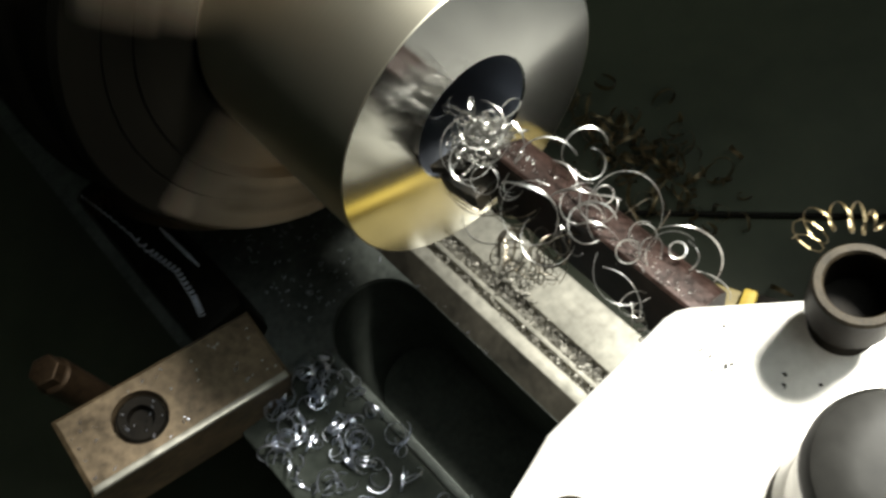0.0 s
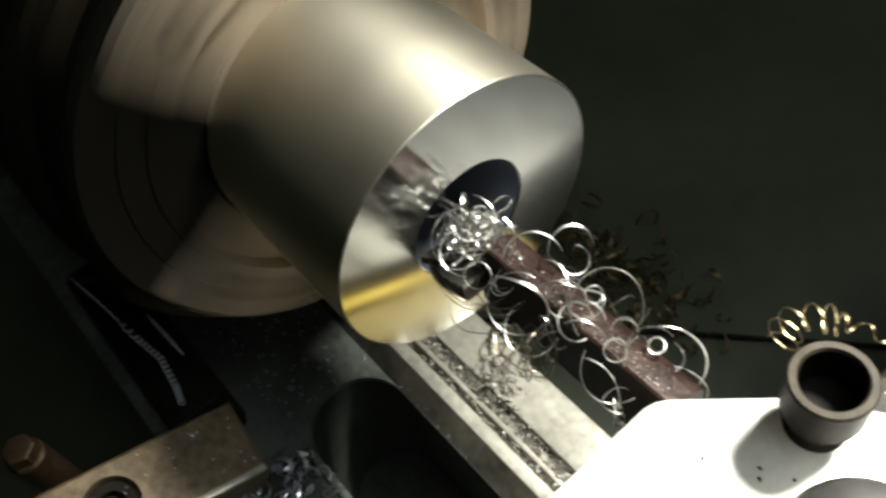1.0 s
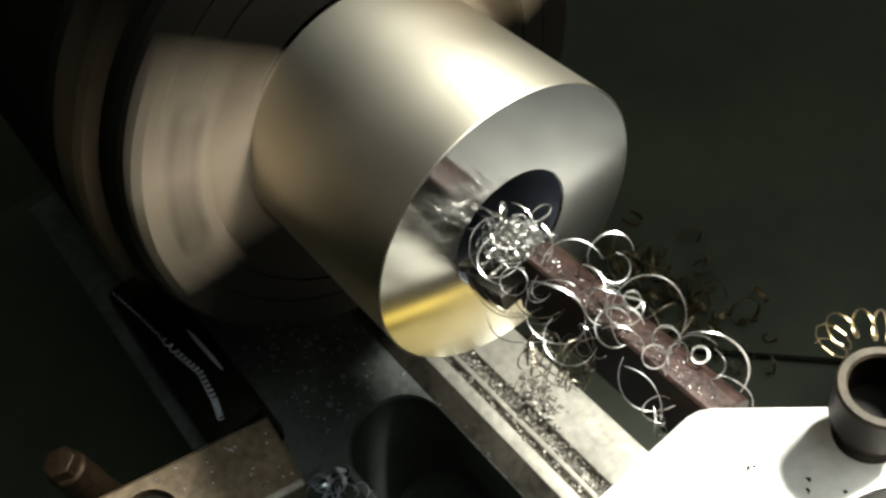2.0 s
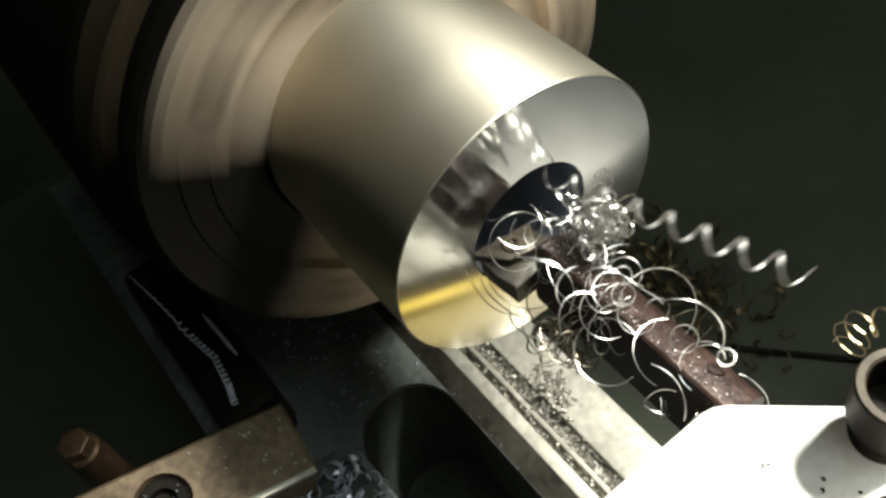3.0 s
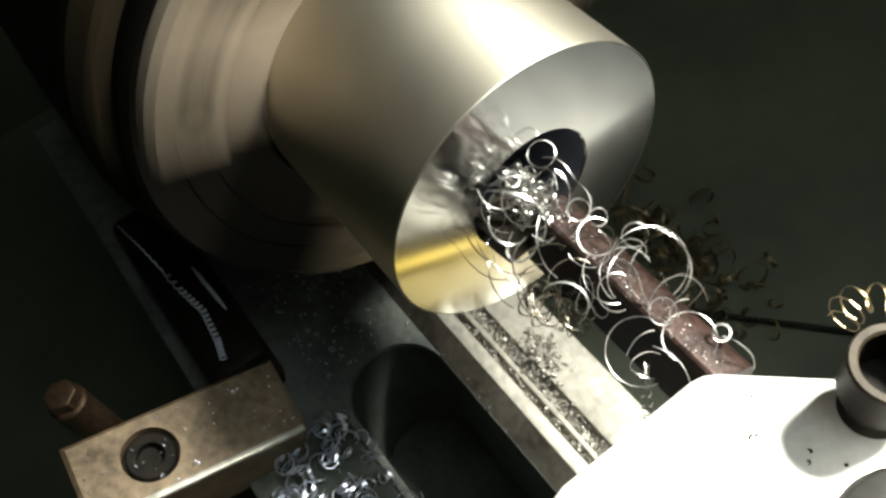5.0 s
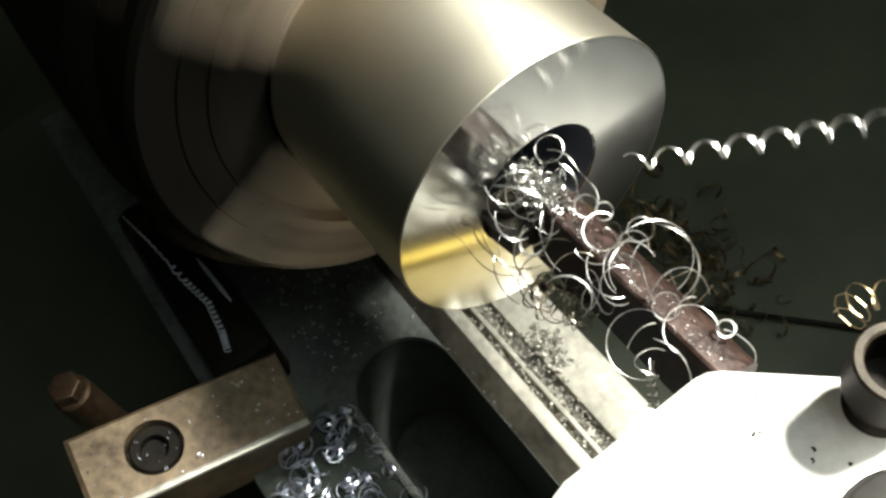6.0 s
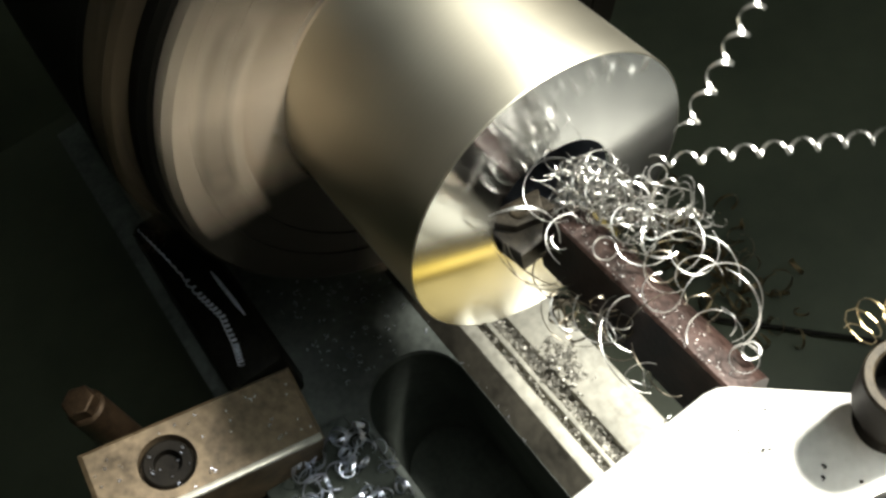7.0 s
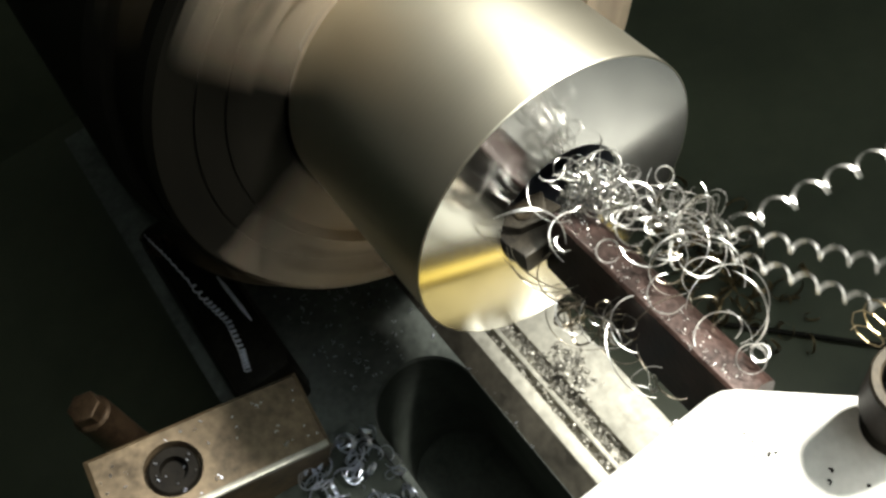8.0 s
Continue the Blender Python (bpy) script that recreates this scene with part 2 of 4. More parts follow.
def curl(bm, rng, centre, radius, turns, normal, width=0.9, thick=0.12, rise=1.5):
    """One loose curl of swarf round a centre."""
    axis = Vector(normal).normalized()
    u = axis.orthogonal().normalized()
    v = axis.cross(u)
    start = rng.uniform(0, 6.28)
    n = max(8, int(turns * 18))
    grow = rng.uniform(-0.3, 0.5)
    pts, ups = [], []
    for i in range(n + 1):
        f = i / n
        a = start + f * turns * 2 * math.pi
        r = radius * (1 + grow * f)
        out = u * math.cos(a) + v * math.sin(a)
        pts.append(Vector(centre) + out * r + axis * rise * (f - 0.5) * turns)
        ups.append(out)
    ribbon_bm(bm, pts, width, thick, ups)


def rand_dir(rng):
    while True:
        v = Vector((rng.uniform(-1, 1), rng.uniform(-1, 1), rng.uniform(-1, 1)))
        if 0.1 < v.length < 1:
            return v.normalized()


# ---- the machine's enclosure ----
def enclosure():
    def wall(name, label, *dims):
        ob = part(name, box_bm(*dims, bevel=0), GREEN_PAINT, smooth=False)
        tagged(ob, label, "wall", kind="structure")
    wall("wall_back", "dark green painted back wall of the machine", -420, 620, 560, 580, -236, 760)
    # the front and end walls are unseen, added to hold back the world's light
    wall("wall_front", "unseen dark green wall added in front to hold back light", -420, 620, -470, -450, -236, 760)
    wall("wall_headstock", "dark green painted headstock wall behind the chuck", -420, -400, -450, 560, -236, 760)
    wall("wall_end", "unseen dark green wall added at the end to hold back light", 600, 620, -450, 560, -236, 760)
    # both roofs are unseen, added to leave the world's light only one opening
    ob = part("ceiling", box_bm(-420, 120, -470, 580, 760, 780, bevel=0), GREEN_PAINT, smooth=False)
    tagged(ob, "unseen dark green roof added over the headstock half to block light", "ceiling", kind="structure")
    ob = part("ceiling_front", box_bm(120, 620, -470, -65, 760, 780, bevel=0), GREEN_PAINT, smooth=False)
    tagged(ob, "unseen dark green roof added over the operator's side to block light", "ceiling", kind="structure")
    ob = part("floor", box_bm(-420, 620, -470, 580, -236, -216, bevel=0), GREEN_PAINT, smooth=False)
    tagged(ob, "dark green oily chip tray under the machine bed", "floor", kind="structure")


def slide_plate():
    """Cast plate with an obround pocket between the rail and the chip-covered ledge."""
    ob = empty("slide_plate", "black oily cast iron slide plate with an obround slot", "machine bed", kind="structure")
    cx0, cx1, cy, r = -41.0, 90.0, -42.0, 19.5
    arc = []
    for i in range(25):
        a = math.pi / 2 + math.pi * i / 24
        arc.append((cx0 + r * math.cos(a), cy + r * math.sin(a)))
    for i in range(25):
        a = -math.pi / 2 + math.pi * i / 24
        arc.append((cx1 + r * math.cos(a), cy + r * math.sin(a)))
    bm = bmesh.new()
    rim_o = []
    # outer points matched to the slot's outline by direction
    for x, y in arc:
        ox = max(-400, min(420, cx0 + (x - cx0) * 12)) if x < cx0 else (max(-400, min(420, cx1 + (x - cx1) * 12)) if x > cx1 else x)
        rim_o.append((ox, 17 if y > cy + 1e-6 else (-104 if y < cy - 1e-6 else y)))
    rows = []
    for ring, z in ((rim_o, -126), (arc, -126), (arc, -129)):
        rows.append([bm.verts.new((x, y, z)) for x, y in ring])
    for a, b in zip(rows[:3], rows[1:3]):
        for i in range(len(a)):
            j = (i + 1) % len(a)
            bm.faces.new((a[i], a[j], b[j], b[i]))
    # the slot's inside is its own mesh, with the shade painted as a darker casting
    deep = bmesh.new()
    sides = [[deep.verts.new((x, y, z)) for x, y in arc] for z in (-129, -200)]
    for i in range(len(arc)):
        j = (i + 1) % len(arc)
        deep.faces.new((sides[0][i], sides[0][j], sides[1][j], sides[1][i]))
    deep.faces.new(sides[1])
    part("slot_pocket", deep, POCKET, ob, "inside of the slot, its shade put into a dark colour")
    part("plate", bm, CAST_IRON, ob)
    return ob


def rail():
    ob = empty("guide_rail", "bright ground steel guide rail with a chip-filled groove", "rail")
    part("rail_base", box_bm(-150, 330, -14.5, 18.5, -150, -125, 0.3), RAIL_STEEL, ob, "dark groove floor")
    part("edge_strip", box_bm(-150, 330, -14.5, -9.3, -125, -120, 0.6), RAIL_STEEL, ob, "bright edge strip")
    part("thin_strip", box_bm(-150, 330, -6.3, -4.5, -125, -120.6, 0.4), RAIL_STEEL, ob)
    # slope added over the plate for the light that fades towards the slot
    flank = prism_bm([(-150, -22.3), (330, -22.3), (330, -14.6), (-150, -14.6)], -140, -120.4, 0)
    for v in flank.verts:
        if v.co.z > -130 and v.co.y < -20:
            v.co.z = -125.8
    part("flank", flank, FLANK_IRON, ob, "slope added for the band of light beside the rail")
    part("top_plate", box_bm(-150, 330, 1.1, 18.5, -125, -120, 0.7), RAIL_STEEL, ob, "broad ground top plate")
    for x in (-120, 60, 150, 240):
        part("plate_screw", lathe_bm([(-121, 0), (-121, 3.2), (-119.9, 3.2), (-119.8, 2.9), (-119.8, 0)], 20, "z", (x, 10, 0)), BLACK_OXIDE, ob)
    return ob


# ---- chuck and workpiece ----
def chuck():
    ob = empty("lathe_chuck", "grey three-jaw lathe chuck with shade in its near-black colour, spinning with the workpiece", "chuck")
    body = [(-190, 0), (-190, 82), (-84, 82), (-80, 79), (-80, 75.8), (-79, 75.8), (-79, 41), (-95, 41), (-95, 0)]
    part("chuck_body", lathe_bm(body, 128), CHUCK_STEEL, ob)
    plate = [(-79.5, 41), (-79.5, 76), (-62, 76), (-60, 74.5), (-60, 65.0), (-60.5, 64.9), (-60.5, 64.4), (-60, 64.3), (-60, 57.0),
             (-60.5, 56.9), (-60.5, 56.4), (-60, 56.3), (-60, 41)]
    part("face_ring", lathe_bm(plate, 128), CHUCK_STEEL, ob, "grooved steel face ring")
    for k in range(3):
        jaw = part("jaw", jaw_bm(), JAW_STEEL, ob)
        jaw.matrix_basis = pose(0, 0, 0, 120 * k, 0, 0)
        # added lighter block, gives the dark rim its passing streaks of light
        guide = part("rim_glint", rim_glint_bm(), BLOCK_STEEL, ob, "block added at the chuck's rim for the streaks of light")
        guide.matrix_basis = pose(0, 0, 0, 120 * k, 0, 0)
        part("jaw_screw", lathe_bm([(-55.4, 0), (-55.4, 2.4), (-53.4, 2.8), (-53.4, 4.8), (-54.6, 4.8), (-54.6, 0)], 24, centre=(0, 61, 0)), BLACK_OXIDE, jaw)
    return ob


def jaw_bm():
    """A stepped jaw that reaches out along y from the workpiece."""
    bm = bmesh.new()
    steps = [(40.1, -58.2), (52.5, -58.2), (53.5, -54.2), (71, -54.2), (73, -55.7), (73, -60.5), (40.1, -60.5)]
    half, segs = 17.0, 8
    rows = []
    for k in range(segs + 1):
        w = -half + 2 * half * k / segs
        rows.append([bm.verts.new((x, math.sqrt(r * r - w * w), w)) for r, x in steps])
    n = len(steps)
    for a, b in zip(rows, rows[1:]):
        for i in range(n):
            j = (i + 1) % n
            bm.faces.new((a[i], a[j], b[j], b[i]))
    bm.faces.new(rows[0][::-1])
    bm.faces.new(rows[-1])
    return bm


def rim_glint_bm():
    """A curved block added on the chuck's rim behind each jaw, for the streaks of light there."""
    bm = bmesh.new()
    steps = [(76.4, -66), (80.5, -66), (82, -67.5), (82, -79.6), (76.4, -79.6)]
    rows = []
    for k in range(13):
        a = math.radians(-15 + 2.5 * k)
        rows.append([bm.verts.new((x, r * math.cos(a), r * math.sin(a))) for r, x in steps])
    for a, b in zip(rows, rows[1:]):
        for i in range(5):
            j = (i + 1) % 5
            bm.faces.new((a[i], a[j], b[j], b[i]))
    bm.faces.new(rows[0][::-1])
    bm.faces.new(rows[-1])
    return bm


def workpiece():
    ob = empty("workpiece", "turned steel cylinder with a mirror-bright bored face", "workpiece")
    side = [(-59.5, 36), (-59.5, 40), (-0.3, 40), (0, 39.75), (0, 39.6), (-1.7, 36)]
    part("turned_side", lathe_bm(side, 160), TURNED_SIDE, ob)
    face = [(0, 39.72), (0, 17.4), (-0.5, 17.0), (-1.6, 17.0), (-1.6, 39.0)]
    part("turned_face", lathe_bm(face, 160), TURNED_FACE, ob, "mirror-bright turned end face")
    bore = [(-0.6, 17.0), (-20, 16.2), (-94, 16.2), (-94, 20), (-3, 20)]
    part("bore", lathe_bm(bore, 96), BORE_STEEL, ob, "bored hole with its shade in a dark colour")
    return ob


# ---- tooling ----
def tool_post():
    ob = empty("tool_post", "pale overlit eight-sided tool post with clamp bolts", "tool post")
    octagon = [(72.6, -45), (72.6, -14.5), (73.2, -12), (74.6, -9.8), (92, 8.5), (106, 17), (150, 16), (170, -8), (170, -70), (150, -92), (95, -92), (80, -72), (75.8, -56)]
    part("block", prism_bm(octagon, -38, 20, 1.2), HOLDER_STEEL, ob)
    socket_bolt(ob, 95.9, 5.0, 7.4, 37.0)
    round_knob(ob, 117.5, -19.0, 12.2, 49)
    socket_bolt(ob, 87.0, -53.5, 5.0, 22.5)
    return ob


def socket_bolt(owner, x, y, r, top):
    prof = [(20.0, 0), (20.0, r * 0.8), (21.0, r * 0.68), (top - 10.5, r * 0.7), (top - 10, r * 0.94), (top - 9.5, r), (top - 0.6, r), (top, r * 0.93), (top, r * 0.82), (top - 0.5, r * 0.77), (top - 9, r * 0.7), (top - 9, 0)]
    if top < 25:
        prof = [(19.0, 0), (19.0, r), (top - 0.5, r), (top, r * 0.9), (top, r * 0.68), (top - 0.5, r * 0.62), (top - 2.5, r * 0.6), (top - 2.5, 0)]
    bolt = part("clamp_bolt", lathe_bm(prof, 48, "z", (x, y, 0)), BLACK_OXIDE, owner, "black hollow clamp bolt with a worn bright rim")
    part("rim", lathe_bm([(top - 0.4, r * 1.005), (top + 0.15, r * 0.96), (top + 0.15, r * 0.80), (top - 0.5, r * 0.75)], 48, "z", (x, y, 0)), WORN_RIM, bolt)


def round_knob(owner, x, y, r, top):
    knob = part("clamp_nut", lathe_bm([(20.0, 0), (20.0, r * 1.12), (23, r * 1.12), (25, r), (top - 6, r), (top - 5, r - 0.4), (top - 5, 0)], 56, "z", (x, y, 0)), HOLDER_STEEL, owner, "pale round clamp nut")
    dome = [(top - 5.5, 0), (top - 5.5, r + 0.3), (top - 3.5, r + 0.3), (top - 1.6, r - 0.8), (top - 0.4, r - 3.2), (top, r - 6.5), (top, 0)]
    part("nut_cap", lathe_bm(dome, 64, "z", (x, y, 0)), NUT_GREY, knob, "satin grey rounded cap")


def boring_bar():
    ob = empty("boring_bar", "purple-brown steel boring bar with a carbide insert", "boring bar")
    # square shank with a sloping top and a steep dark flank, along x
    yc, zc = -4.0, -2.0
    sect = [(-5.6, 7.2), (-6.3, 6.8), (-9.2, -11.4), (-8.4, -12.8), (1.6, -12.8), (3.0, -11.2), (3.3, 1.8), (2.8, 3.6), (1.4, 5.0), (-0.6, 6.2)]
    count = len(sect)
    bm = bmesh.new()
    rows = []
    for x, cut in ((14.6, 0.88), (15.8, 1.0), (73.5, 1.0)):
        rows.append([bm.verts.new((x, yc + (y - yc) * cut, zc + (z - zc) * cut)) for y, z in sect])
    for a, b in zip(rows, rows[1:]):
        for i in range(count):
            j = (i + 1) % count
            bm.faces.new((a[i], a[j], b[j], b[i]))
    bm.faces.new(rows[0][::-1])
    bm.faces.new(rows[-1])
    part("shank", bm, BAR_STEEL, ob)
    # head: cut down to the insert's seat
    outline = [(3.2, -15.4), (5.0, -15.9), (10, -15.6), (16.2, -14.8), (16.2, 1.0), (10, 0.8), (5.4, -0.6), (4.4, -4.0)]
    part("head", prism_bm(outline, -7.0, -1.0, 0.5), INSERT_CARBIDE, ob, "dark machined head with the insert seat")
    ins = prism_bm([(2.2, -16.4), (2.9, -16.7), (9.8, -11.9), (10.3, -11.2), (11.9, -4.9), (11.5, -4.3), (5.4, -0.9), (4.8, -1.2)], -1.0, 1.5, 0.35)
    insert = part("carbide_insert", ins, INSERT_CARBIDE, ob, "dark gold carbide insert")
    part("insert_screw", lathe_bm([(1.3, 0), (1.3, 2.5), (1.9, 2.5), (2.2, 2.1), (2.1, 1.3), (1.4, 1.0), (1.4, 0)], 28, "z", (7.1, -8.0, 0)), WORN_RIM, insert)
    return ob


def saddle():
    # Out of direct view; added to give the turned face its grey reflection.
    ob = part("carriage_saddle", box_bm(76, 300, 26, 260, -160, -118, 3.0), WORN_RAIL)
    return tagged(ob, "unseen grey carriage saddle, added for the mirror face to reflect", "saddle")


def yellow_wiper():
    ob = new("way_wiper")
    part("yellow_strip", box_bm(-33, 58, -2.4, 2.5, 0, 7, 1.2), YELLOW_PAINT, ob, "yellow painted strip")
    part("backing", box_bm(-33, 58, 2.7, 14, 0, 5.5, 0.8), BLACK_OXIDE, ob, "black backing plate")
    part("lip", box_bm(-33, 58, -20.0, -2.6, 0, 3.0, 1.0), OLIVE_RUBBER, ob, "olive brown oily rubber lip")
    ob.matrix_basis = pose(0.063, 0.023, -0.1199, 0, 0, -68)
    return tagged(ob, "yellow painted way wiper lying across the guide rail", "wiper")


# ---- the clamp block and what lies beside it ----
def clamp_block():
    ob = empty("clamp_block", "rust-tinted steel clamp block with a socket screw", "block")
    bm = bmesh.new()
    # top plate with a counterbore, then the sides
    x1, y1, hx, hy, r, low = 13.6, 34.0, 0.1, -11.4, 8.7, -30
    circle = [(hx + r * math.cos(2 * math.pi * i / 40), hy + r * math.sin(2 * math.pi * i / 40)) for i in range(40)]

    def ring(points, z):
        return [bm.verts.new((x, y, z)) for x, y in points]

    def square(inset):
        pts = []
        for x, y in circle:
            dx, dy = x - hx, y - hy
            k = min((((x1 - inset) if dx > 0 else -(x1 - inset)) - hx) / dx if abs(dx) > 1e-6 else 1e9,
                    (((y1 - inset) if dy > 0 else -(y1 - inset)) - hy) / dy if abs(dy) > 1e-6 else 1e9)
            pts.append([hx + dx * k, hy + dy * k])
        for cx in (-1, 1):
            for cy in (-1, 1):
                corner = (cx * (x1 - inset), cy * (y1 - inset))
                best = min(range(40), key=lambda i: abs(math.atan2(corner[1] - hy, corner[0] - hx) - math.atan2(circle[i][1] - hy, circle[i][0] - hx)))
                pts[best] = list(corner)
        return pts
    rows = [ring(circle, -6), ring(circle, 0), ring(square(1.4), 0), ring(square(0), -1.4), ring(square(0), low)]
    for a, b in zip(rows, rows[1:]):
        for i in range(40):
            j = (i + 1) % 40
            bm.faces.new((a[i], a[j], b[j], b[i]))
    bm.faces.new(rows[0])
    bm.faces.new(rows[-1])
    part("body", bm, BLOCK_STEEL, ob)
    screw = lathe_bm([(-6, 0), (-6, 7.6), (-1.6, 7.6), (-0.9, 7.0), (-0.9, 4.2), (-4.2, 3.9), (-4.2, 0)], 40, "z", (hx, hy, 0))
    # A strip of brighter steel stands in for the highlight on the front chamfer.
    strip = prism_bm([(11.5, -33.2), (13.8, -33.2), (13.8, 33.2), (11.5, 33.2)], -1.6, 0.2, 0.6)
    part("lit_edge", strip, RAIL_STEEL, ob, "bright strip for the highlight on the edge")
    part("socket_screw", screw, BLACK_OXIDE, ob, "black socket head screw in a counterbore")
    ob.matrix_basis = pose(-0.0433, -0.1074, -0.0701, -17.5, 9.4, -6.3)
    return ob


def hex_bolt():
    ob = empty("hex_bolt", "rusty hexagon head bolt standing behind the clamp block", "bolt")
    hexa = [(5.4 * math.cos(math.pi / 3 * k), 5.4 * math.sin(math.pi / 3 * k)) for k in range(6)]
    part("bolt_head", prism_bm(hexa, 0, 4.5, 0.6), BRASS_RUST, ob)
    part("collar", lathe_bm([(-60, 0), (-60, 6.2), (-1, 6.2), (0, 5.4), (0, 0)], 40, "z"), BRASS_RUST, ob)
    ob.matrix_basis = pose(-0.0755, -0.1315, -0.0625, 0, 0, 10)
    return ob


def chip_ledge():
    ob = empty("chip_ledge", "black cast ledge covered with curled steel chips", "ledge")
    part("body", box_bm(-36, 140, -103, -65.2, -125.9, -101, 1.5), POCKET, ob)
    part("lip", box_bm(-35, 140, -65, -62, -125.9, -101.6, 1.0), CAST_IRON, ob, "worn edge along the slot")
    part("toe", box_bm(-44, -36.3, -100, -68, -125.9, -106, 1.6), CAST_IRON, ob, "lower oily end of the ledge")
    return ob


# ---- swarf ----
def small_curl_mesh(rng, mat, name):
    bm = bmesh.new()
    tilt = Vector((rng.uniform(-0.5, 0.5), rng.uniform(-0.5, 0.5), 1))
    curl(bm, rng, (0, 0, 0), rng.uniform(1.8, 3.7), rng.uniform(0.55, 1.5), tilt, rng.uniform(0.5, 1.15), 0.16, rng.uniform(0.6, 1.6))
    low = min(v.co.z for v in bm.verts)
    for v in bm.verts:
        v.co.z -= low
    return bm


def ledge_chips():
    rng = random.Random(5)
    kinds = []
    for k in range(9):
        ob = part("metal_chip", small_curl_mesh(rng, CHIP_BLUE, "metal_chip"), CHIP_BLUE)
        tagged(ob, "small blue-grey curled steel chip on the ledge", "metal chip", "chips on the ledge")
        kinds.append(ob)
    for i in range(118):
        src = kinds[i % 9]
        x = rng.uniform(-35, 62) if i % 2 else rng.uniform(-35, 8)
        y = rng.uniform(-99, -63) if x > -25 else rng.uniform(-92, -64)
        lift = 0.3 + (rng.random() ** 2) * 4.5
        m = pose(x * MM, y * MM, (-101 + lift) * MM, rng.uniform(-60, 60), rng.uniform(-60, 60), rng.uniform(0, 360))
        if i < 9:
            src.matrix_basis = m
        else:
            copy_thing(src, m)


def debris(name, label, mat, count, place, seed, size=(0.5, 1.4), wide=(0.3, 0.8)):
    """Loose fine chips, too many to count."""
    rng = random.Random(seed)
    bm = bmesh.new()
    for i in range(count):
        c = Vector(place(rng))
        curl(bm, rng, c, rng.uniform(*size), rng.uniform(0.3, 1.2), rand_dir(rng), rng.uniform(*wide), 0.14, rng.uniform(0.2, 0.8))
    ob = part(name, bm, mat)
    return tagged(ob, label, "metal chips", kind="stuff")


def wander(bm, rng, spread, length, bend, width):
    """One springy strand that curls about inside an ellipsoid."""
    p = Vector([rng.gauss(0, 0.45) * k for k in spread])
    d, axis = rand_dir(rng), rand_dir(rng)
    radius = rng.uniform(*bend)
    step = 0.45
    pts, ups = [], []
    for i in range(int(length / step)):
        if i % 14 == 0:
            axis = (axis + rand_dir(rng) * 0.55).normalized()
            radius = min(max(radius * rng.uniform(0.75, 1.35), bend[0]), bend[1])
        axis = (axis - d * axis.dot(d)).normalized()
        d = (Matrix.Rotation(step / radius, 3, axis) @ d).normalized()
        out = Vector([p[k] / spread[k] for k in range(3)])
        if out.length > 1:
            d = (d - out.normalized() * 0.22).normalized()
        p = p + d * step
        pts.append(p.copy())
        ups.append(axis.cross(d))
    ribbon_bm(bm, pts, width, 0.12, ups)


def tangle(label, seed, count, spread, sizes, mat, strands=0):
    """A rigid nest of springy strands."""
    rng = random.Random(seed)
    bm = bmesh.new()
    for i in range(count):
        wander(bm, rng, spread, rng.uniform(9, 26), sizes, rng.uniform(0.16, 0.4))
    for i in range(strands):
        wander(bm, rng, [k * 1.5 for k in spread], rng.uniform(20, 48), (4.0, 10.0), rng.uniform(0.35, 0.8))
    ob = part("chip_tangle", bm, mat)
    return tagged(ob, label, "metal chips", "chip nests on the tool")


def coil_chip(turns, radius, pitch, width, sag=0.0):
    bm = bmesh.new()
    pts, ups = helix_points(radius, pitch, turns, 14, 0.15, sag=sag)
    ribbon_bm(bm, pts, width, 0.14, ups)
    ob = part("coil_chip", bm, CHIP_STEEL)
    return tagged(ob, "long springy corkscrew steel chip thrown out of the bore", "metal chip", "corkscrew chips")


def golden_coil():
    """A golden corkscrew chip bent in an arc; the arc's centre is its origin."""
    bm = bmesh.new()
    pts, ups = [], []
    turns, per = 11, 14
    n = turns * per
    for i in range(n + 1):
        f = i / n
        arc = math.radians(192 - 175 * f)
        out = Vector((math.cos(arc), math.sin(arc), 0))
        a = 2 * math.pi * (i / per + 0.6 * math.sin(5.3 * f) + 0.25 * math.sin(17 * f))
        r = 2.0 + 1.1 * math.sin(6 * f + 0.7) + 0.5 * math.sin(23 * f)
        off = out * (math.cos(a) * r) + Vector((0, 0, math.sin(a) * r))
        pts.append(out * (10.2 + 1.2 * math.sin(11 * f)) + off + Vector((0, 0, 1.5 * math.sin(4 * f))))
        ups.append(off.normalized())
    ribbon_bm(bm, pts, 0.5, 0.14, ups)
    ob = part("golden_chip", bm, CHIP_GOLD)
    return tagged(ob, "golden corkscrew chip bent round the clamp bolt", "metal chip")


